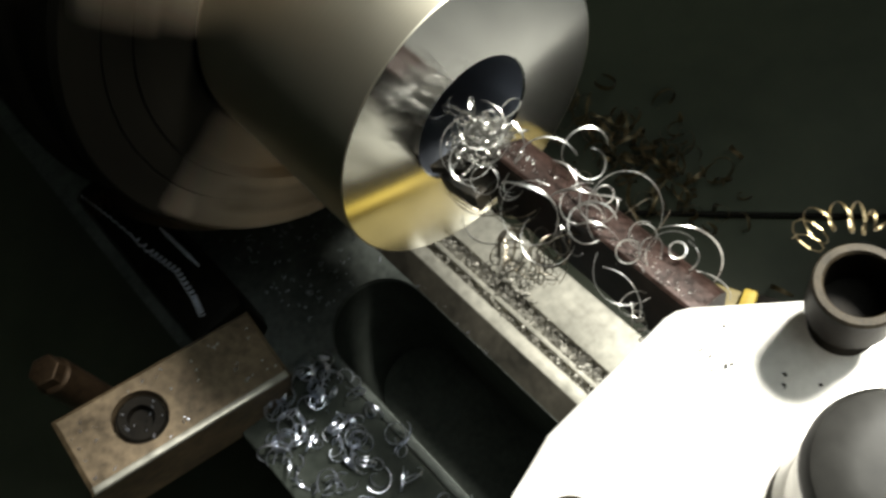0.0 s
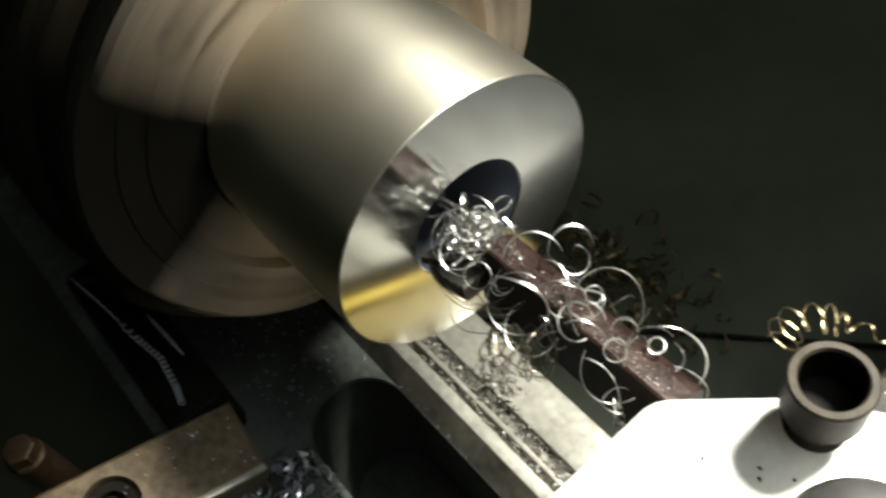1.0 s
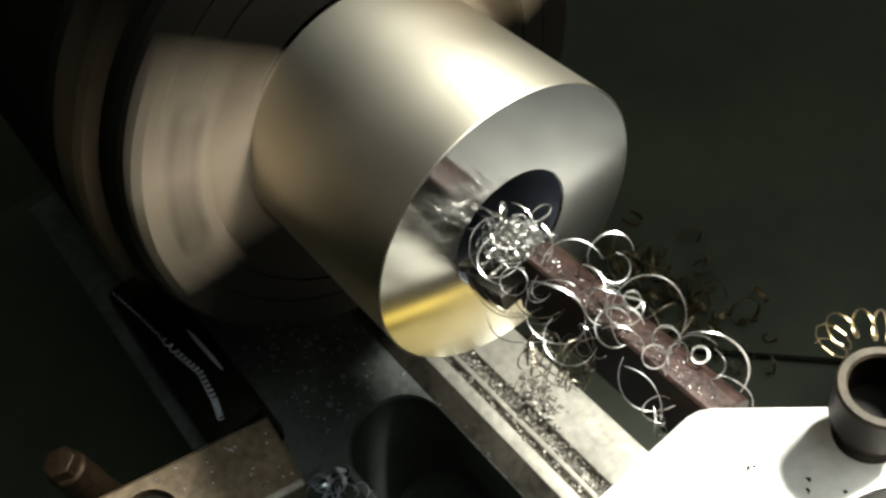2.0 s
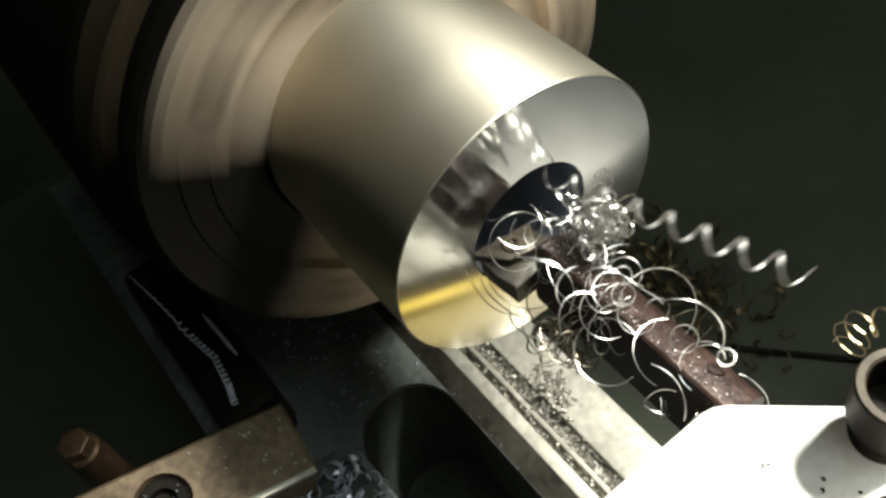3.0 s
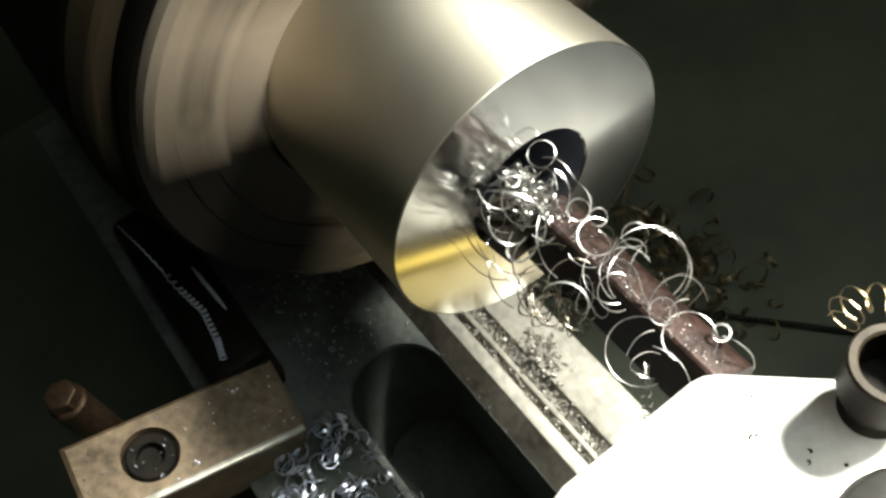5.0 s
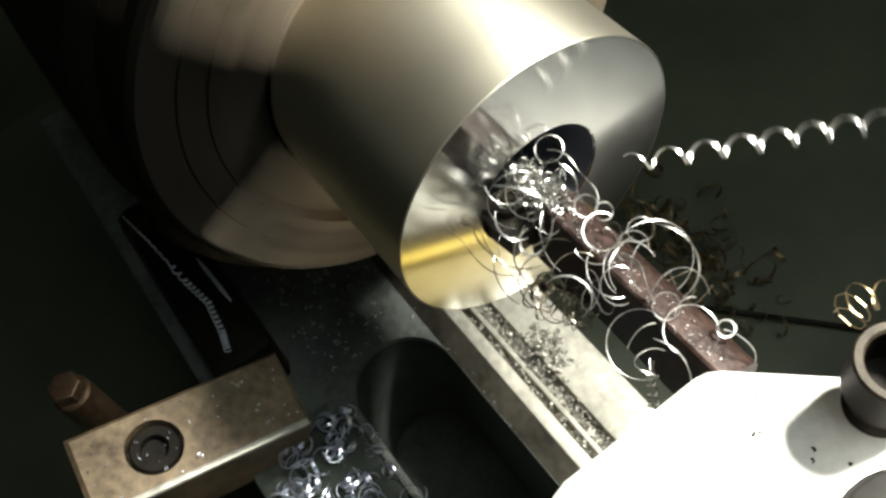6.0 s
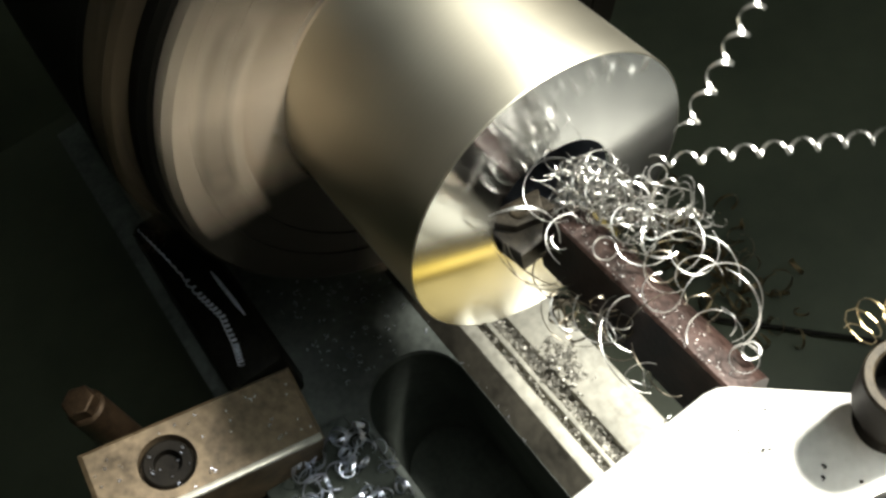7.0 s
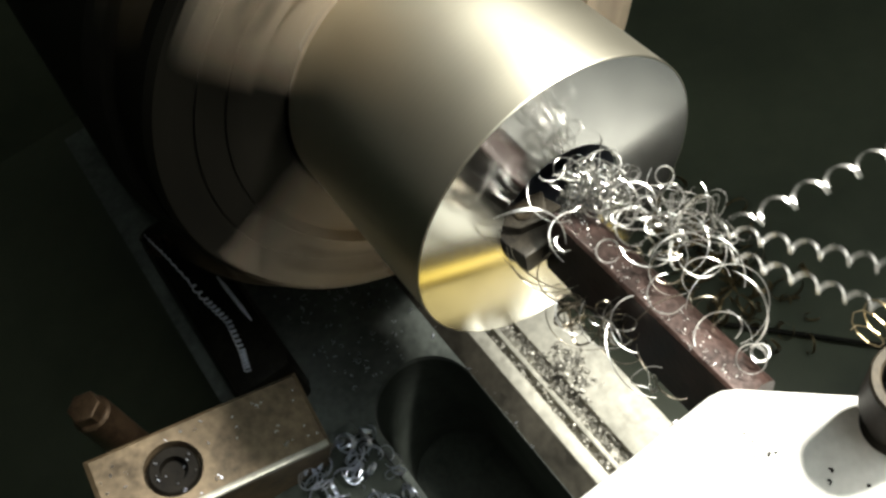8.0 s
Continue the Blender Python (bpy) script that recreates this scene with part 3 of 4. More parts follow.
def cable_chip():
    """A corkscrew chip that hangs beside the chuck, and a straight one."""
    bm = bmesh.new()
    knots = [Vector(p) for p in ((-152, -92, -88), (-134, -89, -88), (-111.5, -86, -92), (-98.5, -83.5, -94), (-84.5, -85, -94), (-76.5, -87, -94.4))]
    pts, ups = [], []
    turns, per = 30, 12
    n = turns * per
    for i in range(n + 1):
        f = i / n * (len(knots) - 1)
        k = min(int(f), len(knots) - 2)
        c = knots[k].lerp(knots[k + 1], f - k)
        a = 2 * math.pi * i / per
        out = Vector((0.25 * math.cos(a), math.cos(a), math.sin(a)))
        pts.append(c + out * (0.25 if f < 1.6 else 1.05))
        ups.append(out)
    ribbon_bm(bm, pts, 0.8, 0.3, ups)
    ob = part("corkscrew_chip", bm, CHIP_WET)
    tagged(ob, "wet shiny corkscrew chip lying beside the chuck", "metal chip")
    bm = bmesh.new()
    ribbon_bm(bm, [Vector((-119, -78, -94)).lerp(Vector((-95, -76.5, -96.5)), i / 12) + Vector((0, 0, 1.2 * math.sin(i / 12 * 3.1))) for i in range(13)], 1.5, 0.8)
    ob = part("straight_chip", bm, CHIP_WET)
    tagged(ob, "straight blue-grey chip lying beside the chuck", "metal chip")
    rng = random.Random(77)
    bm = bmesh.new()
    for i in range(14):
        wander(bm, rng, (6.0, 4.0, 1.8), rng.uniform(8, 20), (1.5, 4.5), rng.uniform(0.6, 1.2))
    ob = part("rusty_chips", bm, BRASS_RUST)
    tagged(ob, "small rusty tangle of old chips on the bed step", "metal chips")
    ob.location = (-0.149, -0.090, -0.0955)
    # Step added to carry the chips; its near-black colour stands for deep shade.
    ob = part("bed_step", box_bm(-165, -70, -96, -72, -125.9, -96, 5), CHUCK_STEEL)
    tagged(ob, "step added under the chips beside the chuck, near black for the shade", "machine bed", kind="structure")


enclosure()
slide_plate()
rail()
CHUCK = chuck()
WORKPIECE = workpiece()
TOOL_POST = tool_post()
BORING_BAR = boring_bar()
yellow_wiper()
saddle()
clamp_block()
hex_bolt()
chip_ledge()
cable_chip()
ledge_chips()
debris("groove_chips", "fine steel chips packed in the rail's groove", CHIP_GREY, 420,
       lambda r: (r.uniform(-55, 45), r.uniform(-4.2, 0.8) if r.random() < 0.75 else r.uniform(-9, -6.4), -122.6 + r.uniform(-1.6, 2.2)), 11)
debris("rail_chips", "small heap of fine steel chips on the rail", CHIP_GREY, 85,
       lambda r: (-16 + r.gauss(0, 5), 5 + r.gauss(0, 3.2), -119.4 + r.uniform(0, 1.6)), 12)
debris("plate_chips", "tiny steel chips scattered over the slide plate", CHIP_BLUE, 380,
       lambda r: r.choice(((r.uniform(-120, 60), r.gauss(-18.5, 1.2), -125.7), (r.uniform(-66, 0), r.uniform(-21.5, -16), -125.7), (r.uniform(-125, -62), r.uniform(-66, -16), -125.7))), 13, (0.2, 0.9), (0.2, 0.5))
debris("tray_chips", "brownish steel chips heaped in the chip tray", TRAY_CHIP, 110,
       lambda r: (r.gauss(-58, 32), r.gauss(112, 14), -214 + r.uniform(0, 6)), 14, (2.5, 7.0), (1.0, 2.4))
RUST_CLUMP = tangle("rusty clump of matted chips beside the chuck", 41, 10, (8.0, 3.0, 3.0), (1.0, 3.0), BRASS_RUST, 0)
RUST_CLUMP.matrix_basis = pose(-0.1495, -0.0918, -0.0925, 0, 0, 8)
ROD = part("tray_rod", lathe_bm([(-160, 0), (-160, 1.2), (120, 1.2), (120, 0)], 12), CHUCK_STEEL)
tagged(ROD, "thin dark rod lying in the chip tray", "rod")
ROD.matrix_basis = pose(0.01, 0.128, -0.213, 0, 0, 40)

BLOCK_CRUMBS = debris("block_crumbs", "tiny bright chips sprinkled on the clamp block", CHIP_BLUE, 45,
                      lambda r: (r.uniform(-11.5, 11.5), r.uniform(-32, 32), 0.2), 18, (0.15, 0.5), (0.15, 0.35))
BLOCK_CRUMBS.matrix_basis = pose(-0.0433, -0.1074, -0.0701, -17.5, 9.4, -6.3)
BAR_CRUMBS = debris("bar_crumbs", "glittering wet crumbs of steel on the boring bar", CHIP_STEEL, 110,
                    lambda r: (lambda y: (r.uniform(16, 70), y, 7.25 - (y + 5.4) * 0.22 if y > -5.4 else 7.2))(r.uniform(-6.0, -0.8)), 15, (0.06, 0.2), (0.08, 0.18))
POST_CRUMBS = debris("post_crumbs", "dark oily crumbs on the tool post", BLACK_OXIDE, 11,
                     lambda r: (r.uniform(78, 103), r.uniform(-22, -4), 20.2), 16, (0.2, 0.5), (0.3, 0.6))
NEST_A = tangle("dense bird's nest of bright steel curls at the tool tip", 21, 105, (6.2, 7.2, 5.2), (0.9, 3.0), CHIP_NEST, 6)
NEST_B = tangle("loose nest of steel curls leaving the bored hole", 22, 74, (9.0, 7.2, 4.6), (1.1, 3.8), CHIP_NEST, 5)
NEST_D = tangle("airy nest of thin steel curls beside the boring bar", 24, 24, (11.0, 7.5, 5.5), (1.6, 5.5), CHIP_NEST, 9)
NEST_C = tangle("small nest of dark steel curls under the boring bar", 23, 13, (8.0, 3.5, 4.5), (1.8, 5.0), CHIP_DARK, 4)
POST_COIL = golden_coil()
COILS = [coil_chip(8, 2.5, 8.2, 1.2), coil_chip(8, 2.1, 9.0, 1.05), coil_chip(8.5, 1.55, 7.4, 0.85), coil_chip(8, 1.4, 7.0, 0.8)]
DRAPED = []


def draped_chip(radius, sweep, width, mat, first, second, third):
    """A long bowed chip hooked over the bar, and its three resting places: along, across, height and how far it is spun round."""
    k = len(DRAPED)
    rng = random.Random(400 + k)
    bm = bmesh.new()
    n = max(12, int(sweep / 9))
    rise, grow, wave = rng.uniform(-1.2, 1.2) * (0.5 + sweep / 360), rng.uniform(-0.14, 0.2), rng.uniform(0.0, 0.06)
    lean = rng.uniform(-0.9, 0.9)
    pts, ups = [], []
    for i in range(n + 1):
        f = i / n
        a = math.radians(sweep) * f
        out = Vector((math.cos(a), math.sin(a), 0))
        r = radius * (1 + grow * (f - 0.5) + wave * math.sin(7 * f + k))
        pts.append(out * r + Vector((0, 0, rise * (f - 0.5) + 0.12 * radius * math.sin(3.1 * f))))
        turn = lean + 1.1 * math.sin(2.6 * f + k)
        ups.append(out * math.cos(turn) + Vector((0, 0, math.sin(turn))))
    ribbon_bm(bm, pts, width, 0.13, ups)
    ob = part("long_chip", bm, mat)
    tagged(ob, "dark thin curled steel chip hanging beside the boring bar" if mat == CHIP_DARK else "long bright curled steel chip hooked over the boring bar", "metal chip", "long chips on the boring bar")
    DRAPED.append((ob, rng.uniform(-20, 20), rng.uniform(-20, 20), (first, second, third)))


draped_chip(5.2, 200, 0.43, CHIP_STEEL, (30.7, 7.2, 8.0, 10), (36.9, -15.6, 2.0, -50), (27.8, 6.5, 12.0, -20))
draped_chip(3.4, 250, 0.23, CHIP_STEEL, (34.1, 5.5, 8.0, 190), (39.6, 0.2, 10.0, 0), (39.0, 12.8, 10.0, 30))
draped_chip(13.6, 62, 0.66, CHIP_STEEL, (46.3, -12.7, 8.0, 45), (42.8, -15.7, 8.0, -5), (29.9, 14.1, 10.0, 230))
draped_chip(7.1, 115, 0.55, CHIP_STEEL, (40.9, -6.8, 9.0, -10), (45.3, -2.8, 10.0, 105), (22.2, 1.9, 12.0, -60))
draped_chip(5.3, 130, 0.47, CHIP_STEEL, (45.3, -5.7, 9.0, 10), (17.3, -12.7, 9.0, 170), (36.1, -15.0, 2.0, 160))
draped_chip(10.3, 115, 0.66, CHIP_STEEL, (32.8, -17.2, 8.0, -15), (19.5, -16.9, 9.0, -5), (21.3, -17.5, 9.0, 20))
draped_chip(7.2, 285, 0.30, CHIP_STEEL, (32.9, -10.9, 7.0, 60), (55.5, -11.5, 3.0, 20), (15.1, -2.8, 13.0, 10))
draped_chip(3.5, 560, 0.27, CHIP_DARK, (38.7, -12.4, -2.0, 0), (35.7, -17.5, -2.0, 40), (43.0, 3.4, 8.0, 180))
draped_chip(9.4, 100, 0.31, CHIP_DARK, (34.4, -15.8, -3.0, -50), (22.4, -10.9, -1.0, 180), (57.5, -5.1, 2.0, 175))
draped_chip(10.0, 85, 0.74, CHIP_STEEL, (57.4, -18.7, 4.0, -8), (64.5, -20.1, 9.0, -5), (50.3, 4.7, 9.0, 0))
draped_chip(9.2, 140, 0.43, CHIP_STEEL, (64.0, -0.6, 7.0, -25), (47.1, 0.1, 9.0, -45), (58.6, 2.4, 9.0, -60))
draped_chip(3.6, 120, 0.39, CHIP_STEEL, (62.8, 1.3, 8.0, -60), (59.2, -1.4, 9.0, 80), (60.4, 1.7, 9.0, -40))
draped_chip(1.7, 900, 0.39, CHIP_STEEL, (61.7, 2.0, 8.0, 0), (65.7, 1.7, 8.0, 0), (68.7, 3.0, 8.0, 0))
draped_chip(6.1, 95, 0.35, CHIP_STEEL, (72.2, -3.9, 8.0, 0), (69.8, -3.2, 7.0, 0), (34.4, 14.7, 11.0, -50))
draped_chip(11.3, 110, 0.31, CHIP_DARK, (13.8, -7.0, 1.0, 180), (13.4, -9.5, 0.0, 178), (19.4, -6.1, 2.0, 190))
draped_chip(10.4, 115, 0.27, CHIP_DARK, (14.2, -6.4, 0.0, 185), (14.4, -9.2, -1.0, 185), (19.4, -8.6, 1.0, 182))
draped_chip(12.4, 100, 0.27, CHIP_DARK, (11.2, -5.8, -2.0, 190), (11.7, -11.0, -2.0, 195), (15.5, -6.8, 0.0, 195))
draped_chip(6.4, 140, 0.27, CHIP_STEEL, (15.2, -10.1, 10.0, 125), (58.7, -9.9, 1.0, 30), (25.7, -5.9, 9.0, 100))
draped_chip(6.5, 85, 0.62, CHIP_STEEL, (16.7, -5.9, 13.0, -42), (18.1, -4.4, 13.0, -30), (25.4, 2.7, 13.0, -20))
draped_chip(9.2, 85, 0.27, CHIP_DARK, (31.2, -9.7, -6.0, 185), (21.5, -14.2, -4.0, 170), (54.3, -4.5, 4.0, 90))
draped_chip(6.2, 150, 0.31, CHIP_STEEL, (48.2, -9.3, 6.0, -30), (40.6, -5.5, 9.0, 140), (36.2, 3.8, 11.0, 200))
draped_chip(11.3, 70, 0.23, CHIP_STEEL, (12.0, -13.0, 4.0, -10), (19.7, -7.2, 11.0, 20), (38.0, 6.8, 10.0, 60))
draped_chip(4.6, 220, 0.27, CHIP_STEEL, (40.0, -3.2, 9.0, 60), (34.3, -4.5, 9.0, 200), (50.6, 6.6, 9.0, 10))
draped_chip(7.7, 160, 0.23, CHIP_STEEL, (55.4, -5.9, 3.0, 150), (55.0, -0.6, 6.0, 20), (30.8, 18.0, 12.0, 150))
draped_chip(2.5, 480, 0.35, CHIP_STEEL, (54.8, -5.1, 9.0, 0), (25.6, -0.2, 10.0, 60), (32.9, -3.7, 10.0, 0))
draped_chip(2.0, 600, 0.35, CHIP_STEEL, (42.0, 1.5, 9.0, 0), (29.5, 1.2, 11.0, 0), (26.7, 16.9, 12.0, 0))
draped_chip(2.9, 330, 0.31, CHIP_STEEL, (57.5, -1.6, 8.0, 90), (37.2, 4.9, 9.0, 0), (31.0, 8.3, 12.0, 40))
draped_chip(5.6, 200, 0.23, CHIP_DARK, (25.6, -10.4, 3.0, 200), (36.2, -11.2, 5.0, 10), (46.6, -11.2, 1.0, 100))
draped_chip(9.5, 80, 0.62, CHIP_STEEL, (31.0, -8.5, 9.0, -20), (20.0, -4.0, 12.0, -60), (22.0, 0.0, 13.0, 40))
draped_chip(7.0, 150, 0.27, CHIP_STEEL, (28.0, -2.0, 9.0, 20), (47.0, 2.0, 9.0, 130), (40.0, 8.0, 10.0, -70))
draped_chip(6.0, 210, 0.23, CHIP_STEEL, (38.0, -12.0, 3.0, 130), (44.0, -4.0, 9.5, 30), (48.0, -9.0, 4.0, 60))
draped_chip(11.0, 95, 0.35, CHIP_STEEL, (24.0, -12.0, 5.0, 200), (30.0, -10.0, 6.0, 150), (26.0, 6.0, 13.0, 100))
draped_chip(4.2, 300, 0.31, CHIP_STEEL, (44.0, -6.0, 9.0, 0), (33.0, -2.0, 10.0, 60), (32.0, 4.0, 11.0, 0))
draped_chip(9.0, 130, 0.23, CHIP_DARK, (46.0, -14.0, -1.0, 60), (30.0, -14.0, 0.0, 20), (36.0, -13.0, 0.0, 170))
draped_chip(3.2, 420, 0.28, CHIP_STEEL, (18.0, -12.0, 6.0, 100), (10.5, 2.0, 14.0, 60), (17.0, 9.0, 14.0, 20))
draped_chip(6.2, 170, 0.22, CHIP_STEEL, (12.4, -6.8, 12.0, 190), (15.8, -6.9, 12.0, 120), (45.5, -14.9, 12.0, 150))
draped_chip(8.6, 250, 0.24, CHIP_STEEL, (48.4, 1.2, 9.0, -30), (45.2, 1.2, 9.0, -100), (58.3, 5.4, 9.0, -70))
draped_chip(7.0, 260, 0.24, CHIP_STEEL, (11.6, -9.9, 10.0, 80), (14.7, -10.4, 10.0, 10), (45.3, 4.8, 10.0, 40))
draped_chip(6.0, 200, 0.30, CHIP_DARK, (23.8, -8.1, 2.0, 160), (30.7, -16.6, 2.0, 90), (27.5, -12.1, 2.0, 120))
draped_chip(10.7, 110, 0.22, CHIP_STEEL, (29.2, 4.7, 3.0, 200), (27.1, -1.8, 3.0, 130), (53.3, -8.4, 3.0, 160))
draped_chip(5.3, 280, 0.24, CHIP_STEEL, (61.9, 0.1, 8.0, 40), (61.4, -3.9, 8.0, -30), (61.9, -0.3, 8.0, 0))
draped_chip(4.1, 240, 0.30, CHIP_STEEL, (42.7, -1.3, 10.0, 130), (45.0, -8.0, 10.0, 60), (48.4, -1.9, 10.0, 90))
draped_chip(5.8, 200, 0.26, CHIP_STEEL, (9.9, -4.6, 12.0, 240), (9.3, -9.0, 12.0, 170), (45.8, 9.6, 12.0, 200))
draped_chip(2.8, 420, 0.30, CHIP_STEEL, (54.7, -0.4, 9.0, 60), (55.2, -3.9, 9.0, -10), (69.5, 0.3, 9.0, 20))

# a small springy chip that hangs from the bar's lower edge
bm = bmesh.new()
ribbon_bm(bm, *[helix_points(1.0, 2.6, 5.5, 12, 0.4)[0], 0.45, 0.13, helix_points(1.0, 2.6, 5.5, 12, 0.4)[1]])
HANGING = part("hanging_chip", bm, CHIP_STEEL)
tagged(HANGING, "small springy chip hanging off the boring bar's edge", "metal chip")
# fine loose strands along the bar
STRANDS = []
for k in range(5):
    rng_k = random.Random(300 + k)
    bm = bmesh.new()
    for i in range(2):
        wander(bm, rng_k, (7.0, 6.5, 3.5), rng_k.uniform(14, 34), (2.0, 6.0), rng_k.uniform(0.2, 0.42))
    ob = part("chip_tangle", bm, CHIP_DARK if k % 2 else CHIP_STEEL)
    tagged(ob, "loose springy steel chips draped over the boring bar", "metal chips", "chips draped over the boring bar")
    STRANDS.append((ob, 22 + k * 9.5, -4 + (4.0 if k % 2 else -4.0), 6.0 if k % 2 else 2.0))


# ---- what moves ----
def feed_at(t):
    steps = [(0.0, 0.0), (0.5, -1.5), (1.0, -2.0), (1.5, -2.8), (4.0, -5.6), (6.0, -8.0), (8.0, -10.6)]
    for (t0, a), (t1, b) in zip(steps, steps[1:]):
        if t <= t1:
            return a + (b - a) * (t - t0) / (t1 - t0)
    return steps[-1][1]


def motions():
    feed = [(t, pose(feed_at(t) * MM, 0, 0)) for t in (0.0, 0.5, 1.0, 1.5, 2.5, 4.0, 5.0, 6.0, 7.0, 8.0)]
    for ob in (TOOL_POST, BORING_BAR, BAR_CRUMBS, POST_CRUMBS):
        walk(ob, feed)
    walk(POST_COIL, [(t, pose((93.5 + feed_at(t)) * MM, 12.0 * MM, 27.0 * MM, 0, 0, 0)) for t in (0.0, 1.5, 4.0, 6.0, 8.0)])

    # the chuck's angle: fast spin, and the slow drift seen from picture to picture
    drift = [(0.0, 106), (1.0, 106), (1.5, 102), (1.8, 62), (2.0, 36), (2.2, 30), (3.3, -5), (3.5, 29), (4.1, 32), (4.3, 2), (4.5, -13), (4.7, -4), (5.8, 70), (6.0, 107),
             (6.2, 106), (6.4, 62), (6.5, 40), (6.6, 34), (7.2, 31), (7.4, 24), (7.6, 10), (8.0, -13)]
    spin = []
    for i in range(241):
        t = i / 30
        for (t0, a), (t1, b) in zip(drift, drift[1:]):
            if t <= t1 + 1e-6:
                slow = a + (b - a) * (t - t0) / (t1 - t0)
                break
        spin.append((t, pose(0, 0, 0, (2400 * t + slow) % 360, 0, 0)))
    walk(CHUCK, spin)
    walk(WORKPIECE, spin)

    def nest(ob, rows):
        walk(ob, [(t, pose(x * MM, y * MM, z * MM, a, b, c)) for t, x, y, z, a, b, c in rows])

    nest(NEST_A, [(0.0, 10, -5.5, 7.5, 0, 0, 0), (2.2, 7, -5.5, 7.5, 0, 0, 0), (2.6, 8, -3, 11, 30, 10, 20), (3.0, 20, 4, 13, 60, 20, 50), (3.3, 26, 6, 11, 70, 25, 60),
                  (3.4, 28, 7, 11, 75, 20, 80), (3.5, 32, 8, 10, 60, 30, 85), (3.55, 44, 60, 12, 80, 30, 90), (3.6, 70, 160, 6, 90, 30, 90), (3.8, 90, 200, -60, 110, 40, 100), (4.1, 122, 230, -150, 150, 40, 120), (4.3, 172, 322, -210, 160, 40, 120), (8.0, 172, 322, -210, 160, 40, 120)])
    nest(NEST_B, [(0.0, -50, -1, -2, 0, 0, 0), (2.4, -50, -1, -2, 20, 0, 0), (3.0, -28, -1, -1, 60, 0, 0), (3.5, -16, -1, 0, 90, 0, 0), (3.6, 3, -5, 7, 100, 0, 0), (3.8, 8, -6, 8, 110, 10, 0),
                  (4.7, 7, -6, 8, 112, 10, 0), (5.8, 6, -5, 8, 118, 10, 5), (6.2, 6, -5, 8, 125, 12, 5), (6.4, 5, -4, 9, 160, 20, 20), (6.6, 8, -2, 10, 200, 10, 30), (6.8, 10, 2, 11, 235, 20, 35),
                  (7.2, 9, 3, 11, 245, 20, 38), (7.6, 9, 3, 11, 250, 20, 38), (8.0, 8, 4, 10, 260, 25, 40)])
    nest(NEST_D, [(0.0, -70, 0, 0, 0, 0, 0), (5.8, -70, 0, 0, 0, 0, 0), (6.3, -18, 2, 2, 40, 0, 0), (6.5, 8, 6, 9, 80, 10, 20), (6.7, 20, 11, 11, 120, 20, 60), (7.0, 25, 11, 11, 135, 25, 75), (7.2, 26, 12, 11, 140, 25, 78),
                  (7.6, 25, 12, 11, 142, 25, 78), (8.0, 27, 13, 11, 155, 30, 85)])
    nest(NEST_C, [(0.0, 36, -16, -5, 0, 0, 20), (2.2, 34, -16, -5, 0, 0, 20), (3.3, 30, -15, -5, 15, 0, 25), (4.7, 29, -15, -5, 15, 0, 25), (6.3, 27, -14, -6, 20, 5, 25), (6.7, 30, -12, -4, 50, 10, 40), (8.0, 29, -12, -4, 52, 10, 40)])

    # the long chips stay hooked over the bar, and are dragged to a new place each time the nest is torn out
    facing = pose(0, 0, 0, 36, 11, 52)
    rng = random.Random(77)
    stages = [(0.0, 0, 0.0, 0), (2.25, 0, 0.0, 0), (2.6, 0, 0.25, 1.0), (3.0, 0, 0.5, 1.5), (3.3, 0, 0.7, 1.5), (3.5, 0, 0.85, 1.2), (3.75, 1, 0.0, 0), (6.15, 1, 0.0, 0.1),
              (6.3, 1, 0.2, 1.2), (6.45, 1, 0.45, 1.5), (6.6, 1, 0.7, 1.5), (6.85, 1, 0.95, 0.5), (7.1, 2, 0.0, 0), (7.7, 2, 0.0, 0.1), (8.0, 2, 0.0, 0.3)]
    for ob, lean_x, lean_y, spots in DRAPED:
        rows = []
        for t, k, f, shake in stages:
            a, b = spots[k], spots[min(k + 1, 2)]
            turn = (b[3] - a[3] + 180) % 360 - 180
            x, y, z = [a[i] + (b[i] - a[i]) * f + rng.uniform(-shake, shake) for i in range(3)]
            spin = a[3] + turn * f + rng.uniform(-8, 8) * shake
            rows.append((t, pose((x + feed_at(t)) * MM, y * MM, z * MM) @ facing @ pose(0, 0, 0, 0, 0, spin) @ pose(0, 0, 0, lean_x, lean_y, 0)))
        walk(ob, rows)
    walk(HANGING, [(t, pose((x + feed_at(t)) * MM, y * MM, z * MM, 0, b, c)) for t, x, y, z, b, c in
                   ((0.0, 61, -9.6, -2, 60, -30), (2.3, 61, -9.6, -2, 60, -30), (3.0, 66, -9, 2, 30, 0), (3.6, 58, -10.5, -8, 60, -30), (6.2, 58, -10.5, -8, 60, -30), (6.5, 68, -11, 2, 40, 0), (6.8, 65, -15, -5, 10, -20), (8.0, 65, -15, -5, 10, -20))])
    for ob, x, y, z in STRANDS:
        rows, p, a = [], Vector((x, y, z)), Vector((0, 0, 0))
        for t, size, turn in ((0.0, 0, 0), (2.3, 0, 0), (3.2, 2, 30), (3.5, 1.5, 25), (3.8, 1, 10), (6.1, 0.2, 3), (6.4, 1.5, 25), (6.8, 2, 30), (7.2, 0.4, 5), (8.0, 0.3, 4)):
            p = p + Vector([rng.uniform(-size, size) for i in range(3)])
            a = a + Vector([rng.uniform(-turn, turn) for i in range(3)])
            p.z = max(p.z, z - 1)
            rows.append((t, pose((p.x + feed_at(t)) * MM, p.y * MM, p.z * MM, *a)))
        walk(ob, rows)

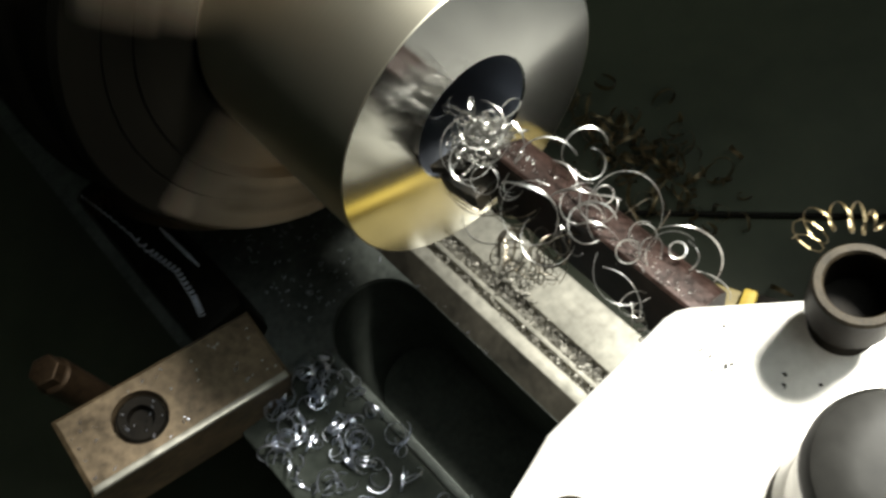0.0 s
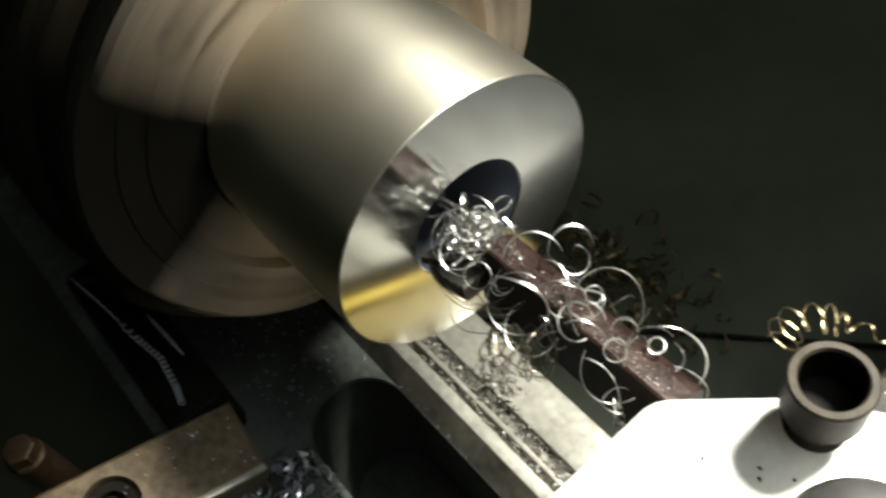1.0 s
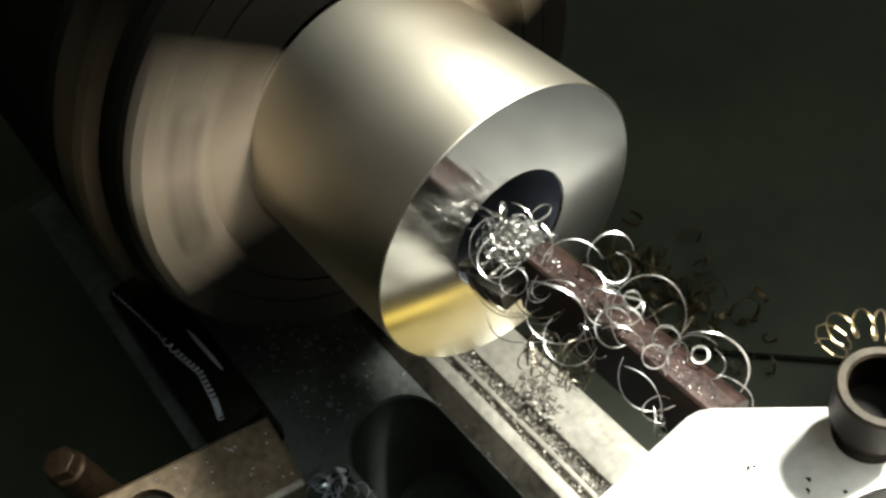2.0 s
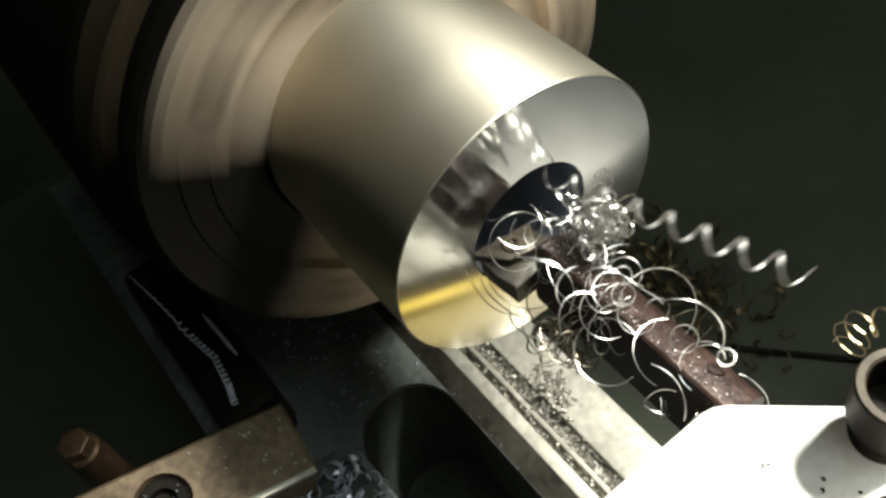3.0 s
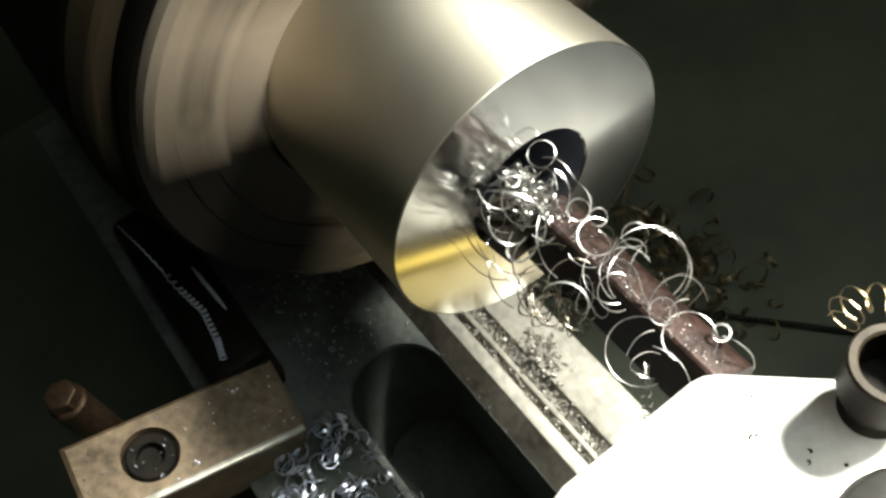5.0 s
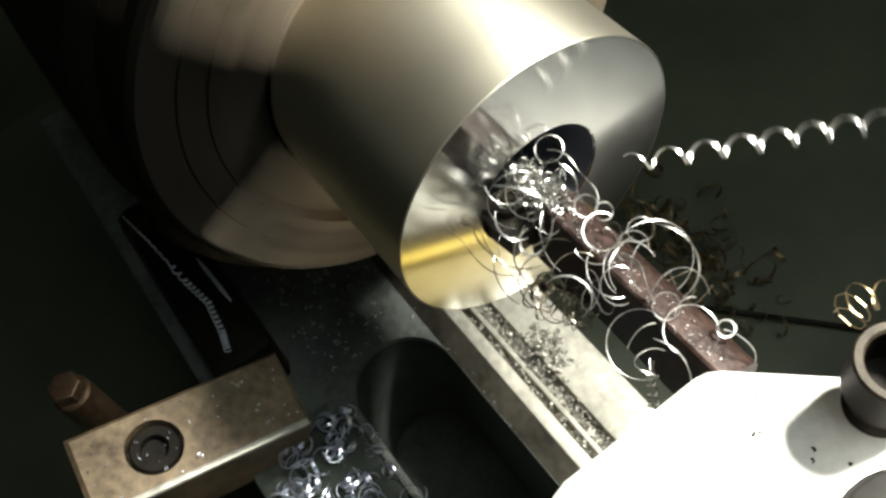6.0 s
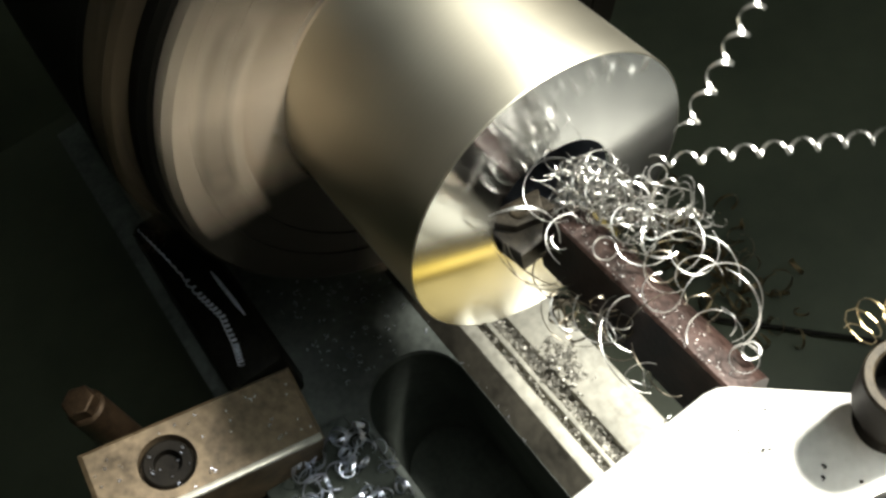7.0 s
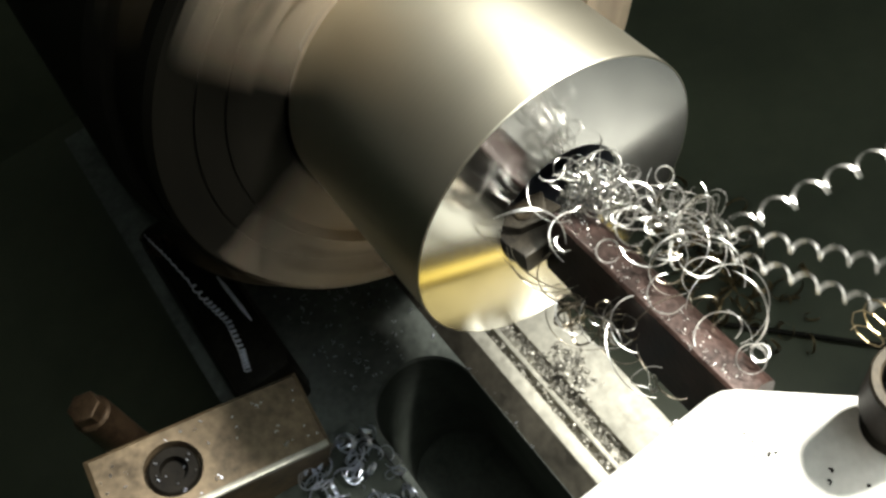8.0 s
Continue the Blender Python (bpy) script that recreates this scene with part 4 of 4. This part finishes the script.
    def coil(ob, rows):
        walk(ob, [(t, pose(x * MM, y * MM, z * MM, 0, b, c)) for t, x, y, z, b, c in rows])

    coil(COILS[0], [(0, -84, 3, -6, 0, 2), (2.4, -84, 3, -6, 0, 2), (2.8, -20, 3, 2, -2, 10), (3.1, 4, 10, 12, 0, 30), (3.3, 24, 13, 12, 16, 66),
                    (3.4, 28, 8, 12, 38, 30), (3.5, 41, 4, 12, 38, 37), (3.55, 44, 60, 12, 40, 60), (3.6, 70, 160, 6, 40, 80), (3.8, 90, 200, -60, 30, 130), (4.1, 120, 230, -150, 10, 180),
                    (4.3, 170, 320, -213, 0, 190), (8, 170, 320, -213, 0, 190)])
    coil(COILS[1], [(0, -84, -4, -8, 0, 2), (5, -84, -4, -8, 0, 2), (5.5, -20, 6, 2, 0, 40), (5.8, 10, 29, 12, 5, 84), (6, 16, 13, 12, 13, 69),
                    (6.2, 20, 16, 12, 20, 59), (6.3, 13, 28, 12, 11, 75), (6.4, 2, 17, 12, -17, 134), (6.44, 5, -2, 12, -7, 209), (6.47, 13, -17, 12, 22, 259),
                    (6.5, 18, -28, 12, 40, 294), (6.6, 23, -37, 12, 46, 300), (6.64, 27, -20, 12, 44, 365), (6.67, 25, -2, 12, 22, 416), (6.7, 17, 23, 12, 9, 440),
                    (6.8, 27, 15, 12, 1, 450), (6.9, 12, 30, 12, -4, 475), (7, 13, 28, 12, -6, 472), (7.2, 24, 21, 12, 3, 448), (7.4, 26, 20, 12, 16, 432),
                    (7.5, 21, 19, 12, 10, 438), (7.6, 21, 21, 12, 4, 447), (7.8, 24, 21, 12, 10, 440), (8, 36, 19, 12, 10, 444)])
    coil(COILS[2], [(0, -84, 8, 0, 0, 0), (6.4, -84, 8, 0, 0, 0), (6.53, -84, 8, 0, 0, -20), (6.55, 7, -20, 12, 25, -93), (6.6, 7, -20, 12, 9, -117),
                    (6.63, 10, -22, 12, 40, -61), (6.66, 19, -12, 12, 36, 28), (6.7, 18, 22, 12, 13, 74), (6.8, 28, 15, 12, 20, 65), (6.9, 13, 29, 12, 16, 70),
                    (7, 14, 18, 12, 16, 68), (7.2, 24, 21, 12, 23, 61), (7.4, 26, 19, 12, 26, 57), (7.5, 22, 18, 12, 22, 63), (7.8, 25, 20, 12, 24, 62),
                    (8, 33, 15, 12, 29, 54)])
    coil(COILS[3], [(0, -84, 0, 9, 0, 0), (6.8, -84, 0, 9, 0, 0), (7.1, -26, 8, 4, 5, 12), (7.3, 21, 16, 12, 28, 54), (7.4, 27, 19, 12, 29, 51),
                    (7.6, 21, 21, 12, 24, 60), (8, 38, 12, 12, 33, 48)])


motions()
